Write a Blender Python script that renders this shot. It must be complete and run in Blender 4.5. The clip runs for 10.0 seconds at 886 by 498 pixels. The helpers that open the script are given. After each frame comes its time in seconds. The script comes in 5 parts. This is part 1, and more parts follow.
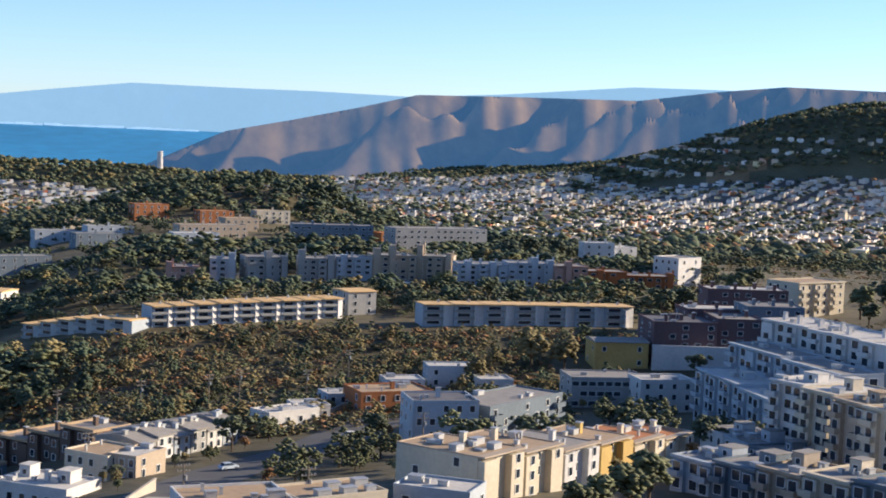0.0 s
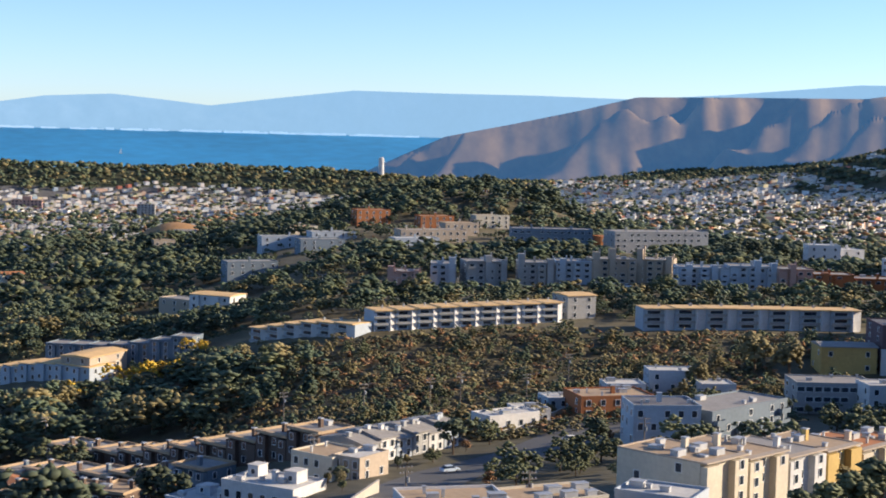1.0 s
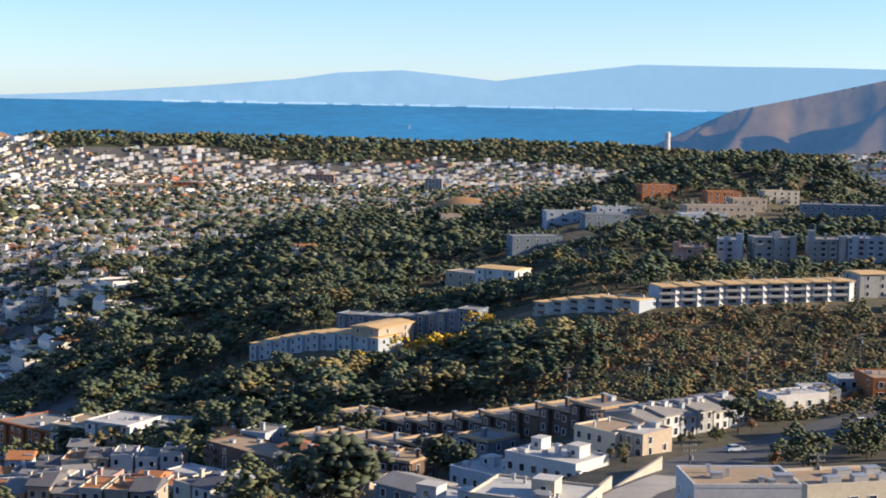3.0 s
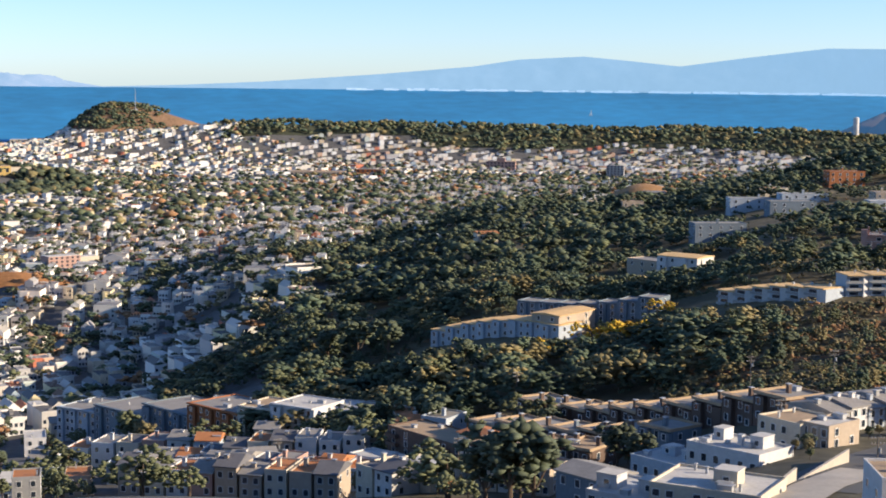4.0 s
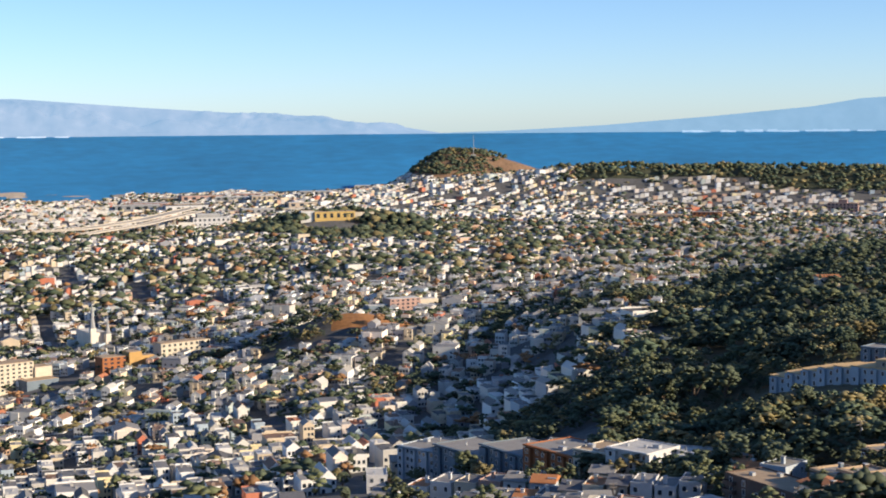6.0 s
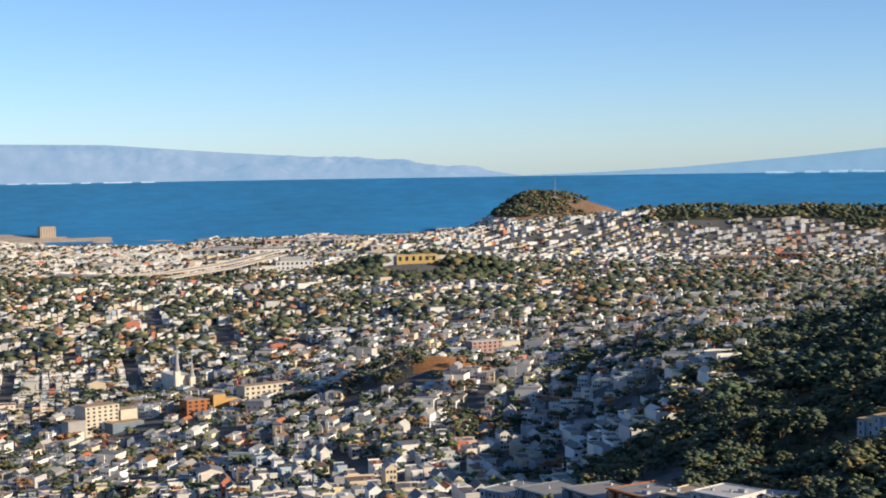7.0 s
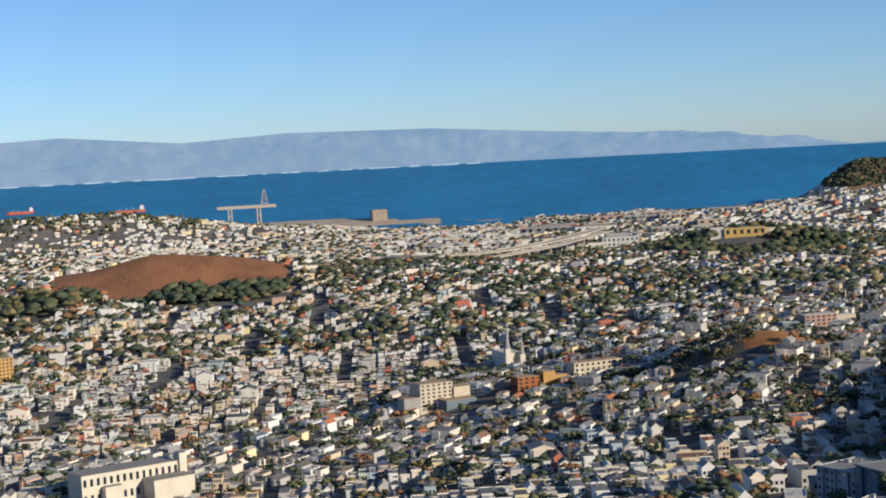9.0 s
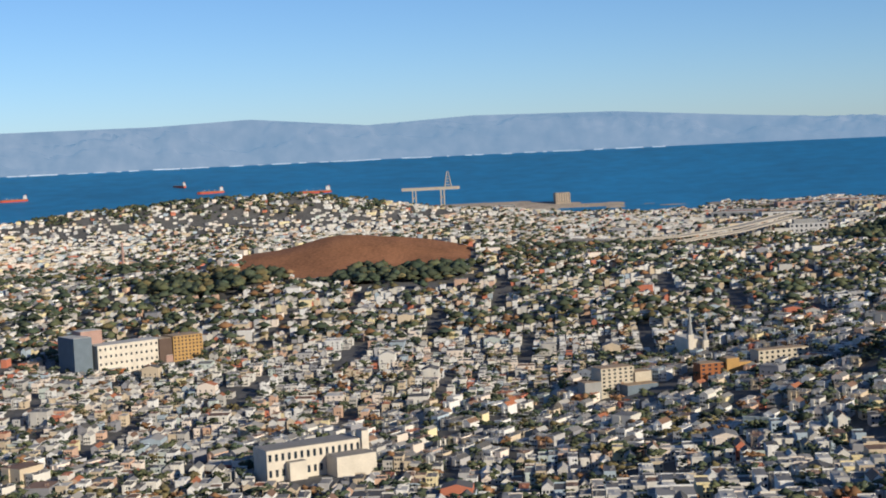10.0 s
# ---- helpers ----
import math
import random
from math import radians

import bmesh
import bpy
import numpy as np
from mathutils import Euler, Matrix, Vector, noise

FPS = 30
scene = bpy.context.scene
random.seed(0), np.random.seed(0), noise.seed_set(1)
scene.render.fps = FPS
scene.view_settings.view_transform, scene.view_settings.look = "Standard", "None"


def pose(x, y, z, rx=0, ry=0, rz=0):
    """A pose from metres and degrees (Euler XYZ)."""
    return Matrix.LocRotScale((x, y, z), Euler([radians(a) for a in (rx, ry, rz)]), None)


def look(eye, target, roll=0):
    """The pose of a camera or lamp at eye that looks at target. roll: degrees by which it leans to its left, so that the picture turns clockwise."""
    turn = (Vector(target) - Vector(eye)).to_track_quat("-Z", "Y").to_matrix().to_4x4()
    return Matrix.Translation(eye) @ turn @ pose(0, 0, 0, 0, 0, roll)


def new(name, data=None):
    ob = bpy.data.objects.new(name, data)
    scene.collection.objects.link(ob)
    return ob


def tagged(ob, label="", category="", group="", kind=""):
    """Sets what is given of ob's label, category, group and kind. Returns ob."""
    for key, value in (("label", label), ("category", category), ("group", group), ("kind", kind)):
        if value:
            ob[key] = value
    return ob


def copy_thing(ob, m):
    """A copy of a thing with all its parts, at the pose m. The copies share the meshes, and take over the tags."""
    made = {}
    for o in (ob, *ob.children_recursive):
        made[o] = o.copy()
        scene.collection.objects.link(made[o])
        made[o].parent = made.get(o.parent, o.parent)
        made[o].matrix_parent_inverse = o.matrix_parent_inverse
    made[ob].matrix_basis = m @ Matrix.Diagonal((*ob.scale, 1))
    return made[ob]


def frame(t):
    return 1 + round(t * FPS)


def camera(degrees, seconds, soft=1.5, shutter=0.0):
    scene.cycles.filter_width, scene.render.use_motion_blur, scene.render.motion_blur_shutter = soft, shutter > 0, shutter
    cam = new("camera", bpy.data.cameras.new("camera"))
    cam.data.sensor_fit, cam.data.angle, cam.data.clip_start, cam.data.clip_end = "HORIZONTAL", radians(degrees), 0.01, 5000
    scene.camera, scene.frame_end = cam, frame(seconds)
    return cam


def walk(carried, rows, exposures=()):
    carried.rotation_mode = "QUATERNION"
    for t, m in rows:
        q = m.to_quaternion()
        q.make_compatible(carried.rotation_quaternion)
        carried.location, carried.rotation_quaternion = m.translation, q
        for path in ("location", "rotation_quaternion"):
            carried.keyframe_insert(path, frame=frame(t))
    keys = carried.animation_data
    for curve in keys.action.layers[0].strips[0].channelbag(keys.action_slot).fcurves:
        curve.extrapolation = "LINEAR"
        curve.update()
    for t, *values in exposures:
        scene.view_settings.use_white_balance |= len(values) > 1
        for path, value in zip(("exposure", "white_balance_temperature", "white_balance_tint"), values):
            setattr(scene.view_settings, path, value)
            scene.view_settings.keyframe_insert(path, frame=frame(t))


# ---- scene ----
# ---- camera: it stands on a hilltop and pans to its left ----
EYE = Vector((0.0, 0.0, 270.0))
cam = camera(31.12, 10.0, soft=1.9)
# seconds, bearing to the right of +y, pitch, roll
PAN = [
    (0.0, 41.036, -4.367, 2.476),
    (0.5, 37.332, -4.440, 1.848),
    (1.0, 33.128, -4.499, 1.528),
    (1.5, 29.667, -4.583, 1.205),
    (2.0, 27.412, -4.626, 1.050),
    (2.2, 26.405, -4.644, 1.077),
    (3.3, 21.110, -6.036, 1.033),
    (3.5, 19.639, -6.208, 0.952),
    (4.0, 16.358, -6.198, 0.618),
    (4.5, 13.428, -5.883, 0.412),
    (5.0, 10.672, -5.234, 0.151),
    (5.5, 7.134, -5.190, -0.144),
    (7.0, 1.343, -3.085, -0.877),
    (7.5, 0.000, -2.931, -0.956),
    (8.0, -4.048, -3.506, -1.170),
    (8.5, -7.052, -3.881, -1.515),
    (9.0, -10.398, -3.536, -2.981),
    (9.5, -14.458, -3.175, -3.126),
    (10.0, -16.999, -3.836, -2.650),
]


def aim(bearing, pitch):
    b, p = radians(bearing), radians(pitch)
    return Vector((math.sin(b) * math.cos(p), math.cos(b) * math.cos(p), math.sin(p)))


walk(cam, [(t, look(EYE, EYE + 100 * aim(b, p), r)) for t, b, p, r in PAN],
     [(0, 0.98, 6050, 10), (4, 0.93, 6050, 10), (7, 0.55, 5950, 7), (10, 0.04, 5650, 5)])

# ---- light: low afternoon sun, clear sky ----
SUN_BEARING, SUN_HEIGHT = 115.0, 19.0
world = bpy.data.worlds.new("world")
scene.world = world
world.use_nodes = True
wn, wl = world.node_tree.nodes, world.node_tree.links
sky = wn.new("ShaderNodeTexSky")
sky.sky_type, sky.sun_disc = "NISHITA", False
sky.sun_elevation, sky.sun_rotation = radians(SUN_HEIGHT), radians(SUN_BEARING)
sky.altitude, sky.air_density, sky.dust_density, sky.ozone_density = 700, 0.75, 0.35, 4.0
wn["Background"].inputs["Strength"].default_value = 0.1
hue = wn.new("ShaderNodeVectorMath")  # clear cool air
hue.operation = "MULTIPLY"
hue.inputs[1].default_value = (1.07, 1.005, 1.0)
wl.new(sky.outputs[0], hue.inputs[0])
wl.new(hue.outputs[0], wn["Background"].inputs["Color"])
sun = new("sun", bpy.data.lights.new("sun", "SUN"))
sun.data.energy, sun.data.angle, sun.data.color = 5.0, radians(0.6), (1.0, 0.79, 0.55)
sun.matrix_world = look((0, 0, 900), Vector((0, 0, 900)) - aim(SUN_BEARING, SUN_HEIGHT))


# ---- materials ----
def material(name, color=(0.5, 0.5, 0.5), rough=0.8, metal=0.0, vary=0.25, grain=8.0, stain=0.08, bump=0.0, tint=False, spread=0.0, spec=0.3):
    """Base colour with fine grain and broad stains; tint: colour from the mesh's own paint."""
    m = bpy.data.materials.new(name)
    m.use_nodes = True
    n, l = m.node_tree.nodes, m.node_tree.links
    b = n["Principled BSDF"]
    b.inputs["Roughness"].default_value, b.inputs["Metallic"].default_value = rough, metal
    b.inputs["Specular IOR Level"].default_value = spec
    geo = n.new("ShaderNodeNewGeometry")
    fine, broad = n.new("ShaderNodeTexNoise"), n.new("ShaderNodeTexNoise")
    fine.inputs["Scale"].default_value, broad.inputs["Scale"].default_value = grain, stain
    fine.inputs["Detail"].default_value, broad.inputs["Detail"].default_value = 4, 5
    l.new(geo.outputs["Position"], fine.inputs["Vector"])
    l.new(geo.outputs["Position"], broad.inputs["Vector"])
    add = n.new("ShaderNodeMath")
    l.new(fine.outputs[0], add.inputs[0])
    l.new(broad.outputs[0], add.inputs[1])
    last = add
    if spread:
        info = n.new("ShaderNodeObjectInfo")
        isl = n.new("ShaderNodeMath")
        isl.operation = "ADD"
        l.new(info.outputs["Random"], isl.inputs[0])
        l.new(geo.outputs["Random Per Island"], isl.inputs[1])
        mul = n.new("ShaderNodeMath")
        mul.operation = "MULTIPLY_ADD"
        mul.inputs[1].default_value = spread
        l.new(isl.outputs[0], mul.inputs[0])
        l.new(add.outputs[0], mul.inputs[2])
        last = mul
    rng = n.new("ShaderNodeMapRange")
    rng.inputs["From Min"].default_value, rng.inputs["From Max"].default_value = 0.6 + spread * 0.4, 1.4 + spread * 1.6
    rng.inputs["To Min"].default_value, rng.inputs["To Max"].default_value = 1 - vary, 1 + vary
    l.new(last.outputs[0], rng.inputs["Value"])
    mix = n.new("ShaderNodeVectorMath")
    mix.operation = "SCALE"
    if tint:
        at = n.new("ShaderNodeAttribute")
        at.attribute_name = "tint"
        l.new(at.outputs["Color"], mix.inputs[0])
    else:
        mix.inputs[0].default_value = color[:3]
    l.new(rng.outputs[0], mix.inputs["Scale"])
    l.new(mix.outputs[0], b.inputs["Base Color"])
    if bump:
        bp = n.new("ShaderNodeBump")
        bp.inputs["Distance"].default_value, bp.inputs["Strength"].default_value = bump, 0.8
        l.new(fine.outputs[0], bp.inputs["Height"])
        l.new(bp.outputs[0], b.inputs["Normal"])
    return m


PAINT = material("house_paint", tint=True, rough=0.75, vary=0.12, grain=1.5, stain=0.05)
GROUND = material("ground", tint=True, rough=0.95, vary=0.45, grain=0.25, stain=0.02, bump=0.3)
LEAF = material("foliage", tint=True, rough=0.8, vary=0.32, grain=1.2, stain=0.02, spread=0.25, bump=0.1, spec=0.15)
GLASS = material("window_glass", (0.03, 0.04, 0.055), rough=0.12, vary=0.5, grain=0.4, spec=0.6)
BARK = material("bark", (0.09, 0.065, 0.045), rough=0.9, vary=0.4, grain=3.0)


# ---- far country is drawn in beyond two kilometres, keeping its directions and its look from the hill ----
def drawn_in(p):
    p = np.asarray(p, float).reshape(-1, 3)
    r = np.hypot(p[:, 0], p[:, 1])
    near = np.where(r > 2000, 2000 + 2900 * (r - 2000) / (r - 2000 + 2900), r)
    k = (near / np.maximum(r, 1e-6))[:, None]
    c = np.array(EYE)
    return c + (p - c) * k


def mesh_of(name, verts, faces, tints=None, mats=(), mat_index=None, warp=True, smooth=False):
    """One mesh from arrays: faces is a list of (n, 3) and (n, 4) index arrays, tints one (n, 3) array for each."""
    me = bpy.data.meshes.new(name)
    v = drawn_in(verts) if warp else np.asarray(verts, float)
    me.vertices.add(len(v))
    me.vertices.foreach_set("co", v.astype(np.float32).ravel())
    counts = np.concatenate([np.full(len(f), f.shape[1]) for f in faces])
    loops = np.concatenate([f.ravel() for f in faces])
    starts = np.concatenate([[0], np.cumsum(counts)[:-1]])
    me.loops.add(len(loops))
    me.loops.foreach_set("vertex_index", loops.astype(np.int32))
    me.polygons.add(len(counts))
    me.polygons.foreach_set("loop_start", starts.astype(np.int32))
    me.polygons.foreach_set("loop_total", counts.astype(np.int32))
    me.polygons.foreach_set("use_smooth", np.full(len(counts), smooth, bool))
    for m in mats:
        me.materials.append(m)
    if mat_index is not None:
        me.polygons.foreach_set("material_index", np.concatenate(mat_index).astype(np.int32))
    me.update(calc_edges=True)
    me.validate()
    if tints is not None:
        c = np.concatenate([np.asarray(t, float) for t in tints])
        a = me.attributes.new("tint", "FLOAT_COLOR", "FACE")
        a.data.foreach_set("color", np.c_[c, np.ones(len(c))].astype(np.float32).ravel())
    return me


# ---- lie of the land: drop below the eye along four bearings, and hills ----
FALL = {
    -16: ((0, 2), (600, 160), (900, 203), (1200, 219), (1600, 223), (1900, 222), (2600, 226), (3500, 238), (5000, 250), (5800, 265), (6100, 273), (9000, 280)),
    4: ((0, 2), (450, 119), (550, 129), (800, 165), (1150, 169), (1450, 167), (2000, 181), (2500, 198), (3500, 225), (5000, 251), (5900, 265), (6150, 273), (9000, 280)),
    12: ((0, 2), (400, 108), (520, 117), (620, 118), (800, 118), (1000, 122), (1250, 130), (1700, 165), (2500, 195), (3500, 222), (5000, 250), (5900, 262), (6150, 273), (9000, 280)),
    20: ((0, 2), (240, 68), (340, 92), (460, 100), (520, 98), (600, 94), (640, 93), (850, 95), (1200, 95), (1500, 125), (2000, 170), (2700, 195), (3500, 218), (5000, 246), (5900, 262), (6150, 273), (9000, 280)),
    31: ((0, 2), (240, 64), (340, 76), (450, 82), (500, 78), (560, 72), (700, 71), (900, 66), (1100, 65), (1350, 96), (1800, 150), (2600, 188), (4000, 208), (5000, 215), (6500, 240), (9000, 280)),
    44: ((0, 2), (240, 60), (330, 69), (450, 78), (500, 76), (560, 70), (700, 68), (900, 72), (1100, 85), (1350, 110), (1800, 138), (2600, 160), (3600, 168), (4700, 170), (5000, 142), (5300, 128), (6500, 200), (9000, 280)),
}
# east, north, height, half-width across the view, half-depth, bearing of its centre is taken from its place
HILLS = [
    (-835, 2240, 56, 560, 420), (-800, 2245, 30, 85, 90), (-880, 2210, 16, 60, 90), (-960, 2160, 13, 55, 90), (-668, 2290, 13, 50, 80), (-740, 2265, 8, 40, 80),
    (420, 5950, 78, 120, 300), (570, 5950, 90, 165, 300), (750, 5900, 60, 170, 300),
    (1300, 4250, 80, 900, 230), (2250, 3750, 36, 700, 230), (600, 4450, 44, 500, 230),
    (606, 930, 15, 62, 90), (652, 898, 13, 50, 80),
    (20, 2850, 34, 130, 120), (12, 1240, 20, 50, 45), (472, 1092, 11, 20, 40),
    # two unseen hills right of the view, added to shade the near houses
    (538, 217, 68, 60, 130), (560, 112, 66, 60, 120),
    (3640, 2745, 130, 480, 600), (3900, 2390, 190, 480, 600),
    (-2150, 5280, 76, 420, 280), (-2750, 5000, 60, 500, 300),
]


def land(x, y):
    """Height of the ground."""
    x, y = np.asarray(x, float), np.asarray(y, float)
    d, b = np.hypot(x, y), np.degrees(np.arctan2(x, y))
    keys = sorted(FALL)
    prof = [np.interp(d, *zip(*FALL[k])) for k in keys]
    bb = np.clip(np.where(np.abs(b) > 110, 44, b), keys[0], keys[-1])
    drop = np.zeros_like(d)
    for i in range(len(keys) - 1):
        t = (bb - keys[i]) / (keys[i + 1] - keys[i])
        inside = (t >= 0) & (t <= 1)
        s = t * t * (3 - 2 * t)
        drop = np.where(inside, prof[i] * (1 - s) + prof[i + 1] * s, drop)
    z = EYE.z - drop
    for hx, hy, h, rw, rd in HILLS:
        hb = math.atan2(hx, hy)
        u = (x - hx) * math.cos(hb) - (y - hy) * math.sin(hb)
        v = (x - hx) * math.sin(hb) + (y - hy) * math.cos(hb)
        q = (u / rw) ** 2 + (v / rd) ** 2
        z = z + h * np.exp(-0.7 * q)
    far = np.clip((d - 400) / 800, 0, 1)
    z = z + far * 3.0 * (np.sin(x / 71) * np.cos(y / 93) + 0.6 * np.sin(x / 31 + y / 47))
    pier = (b > -20.5) & (b < -10.5) & (d > 5000) & (d < 6900 - 550 * np.clip((b + 14.5) / 3, 0, 1))
    z = np.where(pier, np.maximum(z, 4), z)
    cove = (b > -13.0) & (b < -7.6) & (d > 5150 + 60 * np.abs(b + 9.5)) & (d < 5900 + 60 * np.abs(b + 9.5))
    z = np.where(cove, -3, z)
    return z


def place(b, d):
    b = np.radians(b)
    return np.asarray(d) * np.sin(b), np.asarray(d) * np.cos(b)


def polar(name, bearings, ranges, height, tint, mats, smooth=True):
    B, D = np.meshgrid(bearings, ranges)
    x, y = place(B, D)
    z = height(x, y)
    nb, nd = len(bearings), len(ranges)
    i = np.arange(nb * nd).reshape(nd, nb)
    f = np.stack([i[:-1, :-1], i[:-1, 1:], i[1:, 1:], i[1:, :-1]], -1).reshape(-1, 4)
    v = np.stack([x.ravel(), y.ravel(), z.ravel()], -1)
    c = v[f].mean(1)
    return mesh_of(name, v, [f], [tint(c)] if tint else None, mats, smooth=smooth)


def hashed(n, seed):
    return np.random.default_rng(seed).random(n)


def ground_tint(c):
    x, y = c[:, 0], c[:, 1]
    d, b = np.hypot(x, y), np.degrees(np.arctan2(x, y))
    col = np.tile([0.11, 0.108, 0.105], (len(c), 1))
    wood = wooded(x, y)
    col[wood] = [0.115, 0.1, 0.06]
    scrub = (b > 29) & (d > 380) & (d < 560)
    col[scrub] = [0.085, 0.072, 0.04]
    col[(b > 12) & (d < 475)] = [0.09, 0.082, 0.055]
    bald = bernal_bald(x, y)
    col[bald] = [0.27, 0.125, 0.06]
    bay = (np.hypot((x - 640) / 330, (y - 5850) / 400) < 1)
    col[bay] = [0.24, 0.15, 0.09]
    col[(b > 8.5) & (b < 38) & (d > 3500) & (d < 5600) & (c[:, 2] > 84 + 18 * np.clip((18 - b) / 4, 0, 1))] = [0.055, 0.06, 0.035]
    col[(b > 32) & (b < 48) & (d > 4600)] = [0.055, 0.06, 0.035]
    hill = far_slope(x, y)
    col[hill] = [0.1, 0.095, 0.055]
    col[hill & (np.sin(x / 130) * np.cos(y / 90 + 1) > 0.75)] = [0.22, 0.15, 0.08]
    col[np.hypot((x - 38) / 32, (y - 1222) / 40) < 1] = [0.36, 0.17, 0.06]
    col[np.hypot((x - 472) / 20, (y - 1085) / 40) < 1] = [0.36, 0.2, 0.08]
    pier = (b > -20.5) & (b < -6) & (d > 4900) & (c[:, 2] < 11)
    col[pier] = [0.42, 0.35, 0.27]
    return col


def far_slope(x, y):
    """The hillside beyond the southern valley."""
    b, d = np.degrees(np.arctan2(x, y)), np.hypot(x, y)
    return (b > 45.5) & (d > 3800) & (land(x, y) > 128)


def terraced(x, y):
    """Street terraces that follow the contours of that hillside."""
    z = land(x, y) + 9 * np.sin(x / 170) + 7 * np.sin(y / 130)
    return ((z % 34) < 11) & (z < 285) & (np.sin(x / 260 + y / 190) > -0.55)


def bernal_bald(x, y):
    b, d = np.degrees(np.arctan2(x, y)), np.hypot(x, y)
    return ((b + 20.1) / 4.3) ** 2 + ((d - 2310) / 150) ** 2 < 1


def wooded(x, y):
    b, d = np.degrees(np.arctan2(x, y)), np.hypot(x, y)
    edge = 9.5 + 4.5 * np.clip((d - 500) / 700, 0, 1)
    ridge = (b > edge) & (d > 470) & (d < 1550)
    return ridge


bear = np.concatenate([np.arange(-180, -40, 5), np.arange(-40, 64, 0.3), np.arange(65, 181, 5)])
rng_d = np.concatenate([[0.01, 2, 6, 15, 40, 90, 150, 200], np.geomspace(230, 7500, 140)])
ground = new("ground", polar("ground", bear, rng_d, land, ground_tint, [GROUND]))
tagged(ground, "hilly city ground with streets, scrub and bare slopes", "ground", kind="structure")

# ---- bay ----
WATER = material("bay_water", (0.03, 0.23, 0.46), rough=0.6, vary=0.25, grain=0.02, stain=0.002, bump=0.0, spec=0.4)
sea = new("water", polar("water", np.arange(-180, 181, 1.5), np.geomspace(3800, 30600, 80), lambda x, y: x * 0, None, [WATER]))
sea.data.normals_split_custom_set_from_vertices([(0, 0, 1)] * len(sea.data.vertices))  # level water
tagged(sea, "calm deep blue bay water reaching the horizon", "water", kind="structure")


# ---- mountains ----
def ridge_line(b, knots):
    return np.interp(b, *zip(*knots))


def mountain(name, label, knots, foot_angle, d0, d1, rough, mat, seed, steps=40, db=0.12, gully=300):
    """A range whose crest rises by these angles along the bearings, from d0 (foot) to d1 (crest), with gullies down its flank."""
    b = np.arange(knots[0][0], knots[-1][0] + db, db)
    t = np.linspace(0, 1, steps)
    Bm, Tm = np.meshgrid(b, t)
    D = d0 + (d1 - d0) * Tm
    crest = EYE.z + d1 * np.tan(np.radians(ridge_line(Bm, knots)))
    foot = EYE.z + d0 * np.tan(np.radians(foot_angle))
    x, y = place(Bm, D)
    across = (Bm * d1 * 0.01745).ravel()
    down = D.ravel()
    nz = np.array([noise.noise(Vector((p / gully + 0.35 * noise.noise(Vector((p / 700, q / 1500, seed))), q / (gully * 7), seed)))
                   + 0.45 * noise.noise(Vector((p / gully * 2.3 + q / 900, q / (gully * 3.5), seed + 5)))
                   + 0.2 * noise.noise(Vector((p / gully * 5, q / (gully * 2), seed + 9))) for p, q in zip(across, down)]).reshape(Bm.shape)
    turn = np.array([noise.noise(Vector((p / 1100, q / 1300, seed + 2))) for p, q in zip(across, down)]).reshape(Bm.shape)
    ph = (across.reshape(Bm.shape) - 0.55 * D) / (gully * 1.15) + 1.3 * turn
    lean = ph - np.floor(ph)
    spur = np.where(lean < 0.62, lean / 0.62, (1 - lean) / 0.38)  # long shaded side, short sunlit side
    rid = 0.42 - np.abs(nz) * 1.5
    if d0 < 20000:
        rid = (spur ** 1.2 - 0.5) * (0.7 + 0.9 * np.clip(turn + 0.4, 0, 1)) + 0.5 * nz
    z = foot + (crest - foot) * Tm ** 0.9 + rid * rough * np.sin(np.pi * Tm ** 1.3) * np.clip((crest - foot) / 200, 0.1, 1)
    if d0 < 20000:
        z = np.minimum(z, EYE.z + D * np.tan(np.radians(ridge_line(Bm, knots))))
    nb = len(b)
    i = np.arange(nb * steps).reshape(steps, nb)
    f = np.stack([i[:-1, :-1], i[:-1, 1:], i[1:, 1:], i[1:, :-1]], -1).reshape(-1, 4)
    v = drawn_in(np.stack([x.ravel(), y.ravel(), z.ravel()], -1))
    if d0 > 20000:  # the farthest ranges stand well behind the water
        v = np.array(EYE) + (v - np.array(EYE)) * 1.055
    ob = new(name, mesh_of(name, v, [f], None, [mat], warp=False, smooth=True))
    return tagged(ob, label, "mountain", kind="structure")


def haze_glow_material(name, color, glow):
    """Plain far backdrop: hazy land beyond the bay, its haze put in as glow."""
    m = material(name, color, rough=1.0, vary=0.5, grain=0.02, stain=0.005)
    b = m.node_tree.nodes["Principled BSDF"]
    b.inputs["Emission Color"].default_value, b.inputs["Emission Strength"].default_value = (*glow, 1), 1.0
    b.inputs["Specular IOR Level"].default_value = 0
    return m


# blue haze over all three ranges is put in as emission colour
HILLSIDE_HAZE = haze_glow_material("mountain_grass_haze", (0.145, 0.098, 0.045), (0.017, 0.05, 0.108))
HAZY = haze_glow_material("far_mountain_blue_haze", (0.05, 0.06, 0.07), (0.165, 0.27, 0.37))
MAUVE_HAZE = haze_glow_material("far_hills_mauve_haze", (0.085, 0.075, 0.072), (0.165, 0.265, 0.38))
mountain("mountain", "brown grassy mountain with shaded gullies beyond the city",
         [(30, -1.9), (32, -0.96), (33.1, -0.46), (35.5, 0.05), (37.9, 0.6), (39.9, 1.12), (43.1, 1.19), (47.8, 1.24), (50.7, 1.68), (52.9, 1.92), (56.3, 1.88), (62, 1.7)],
         -2.6, 4700, 6700, 260, HILLSIDE_HAZE, 3.1, steps=80, gully=300)
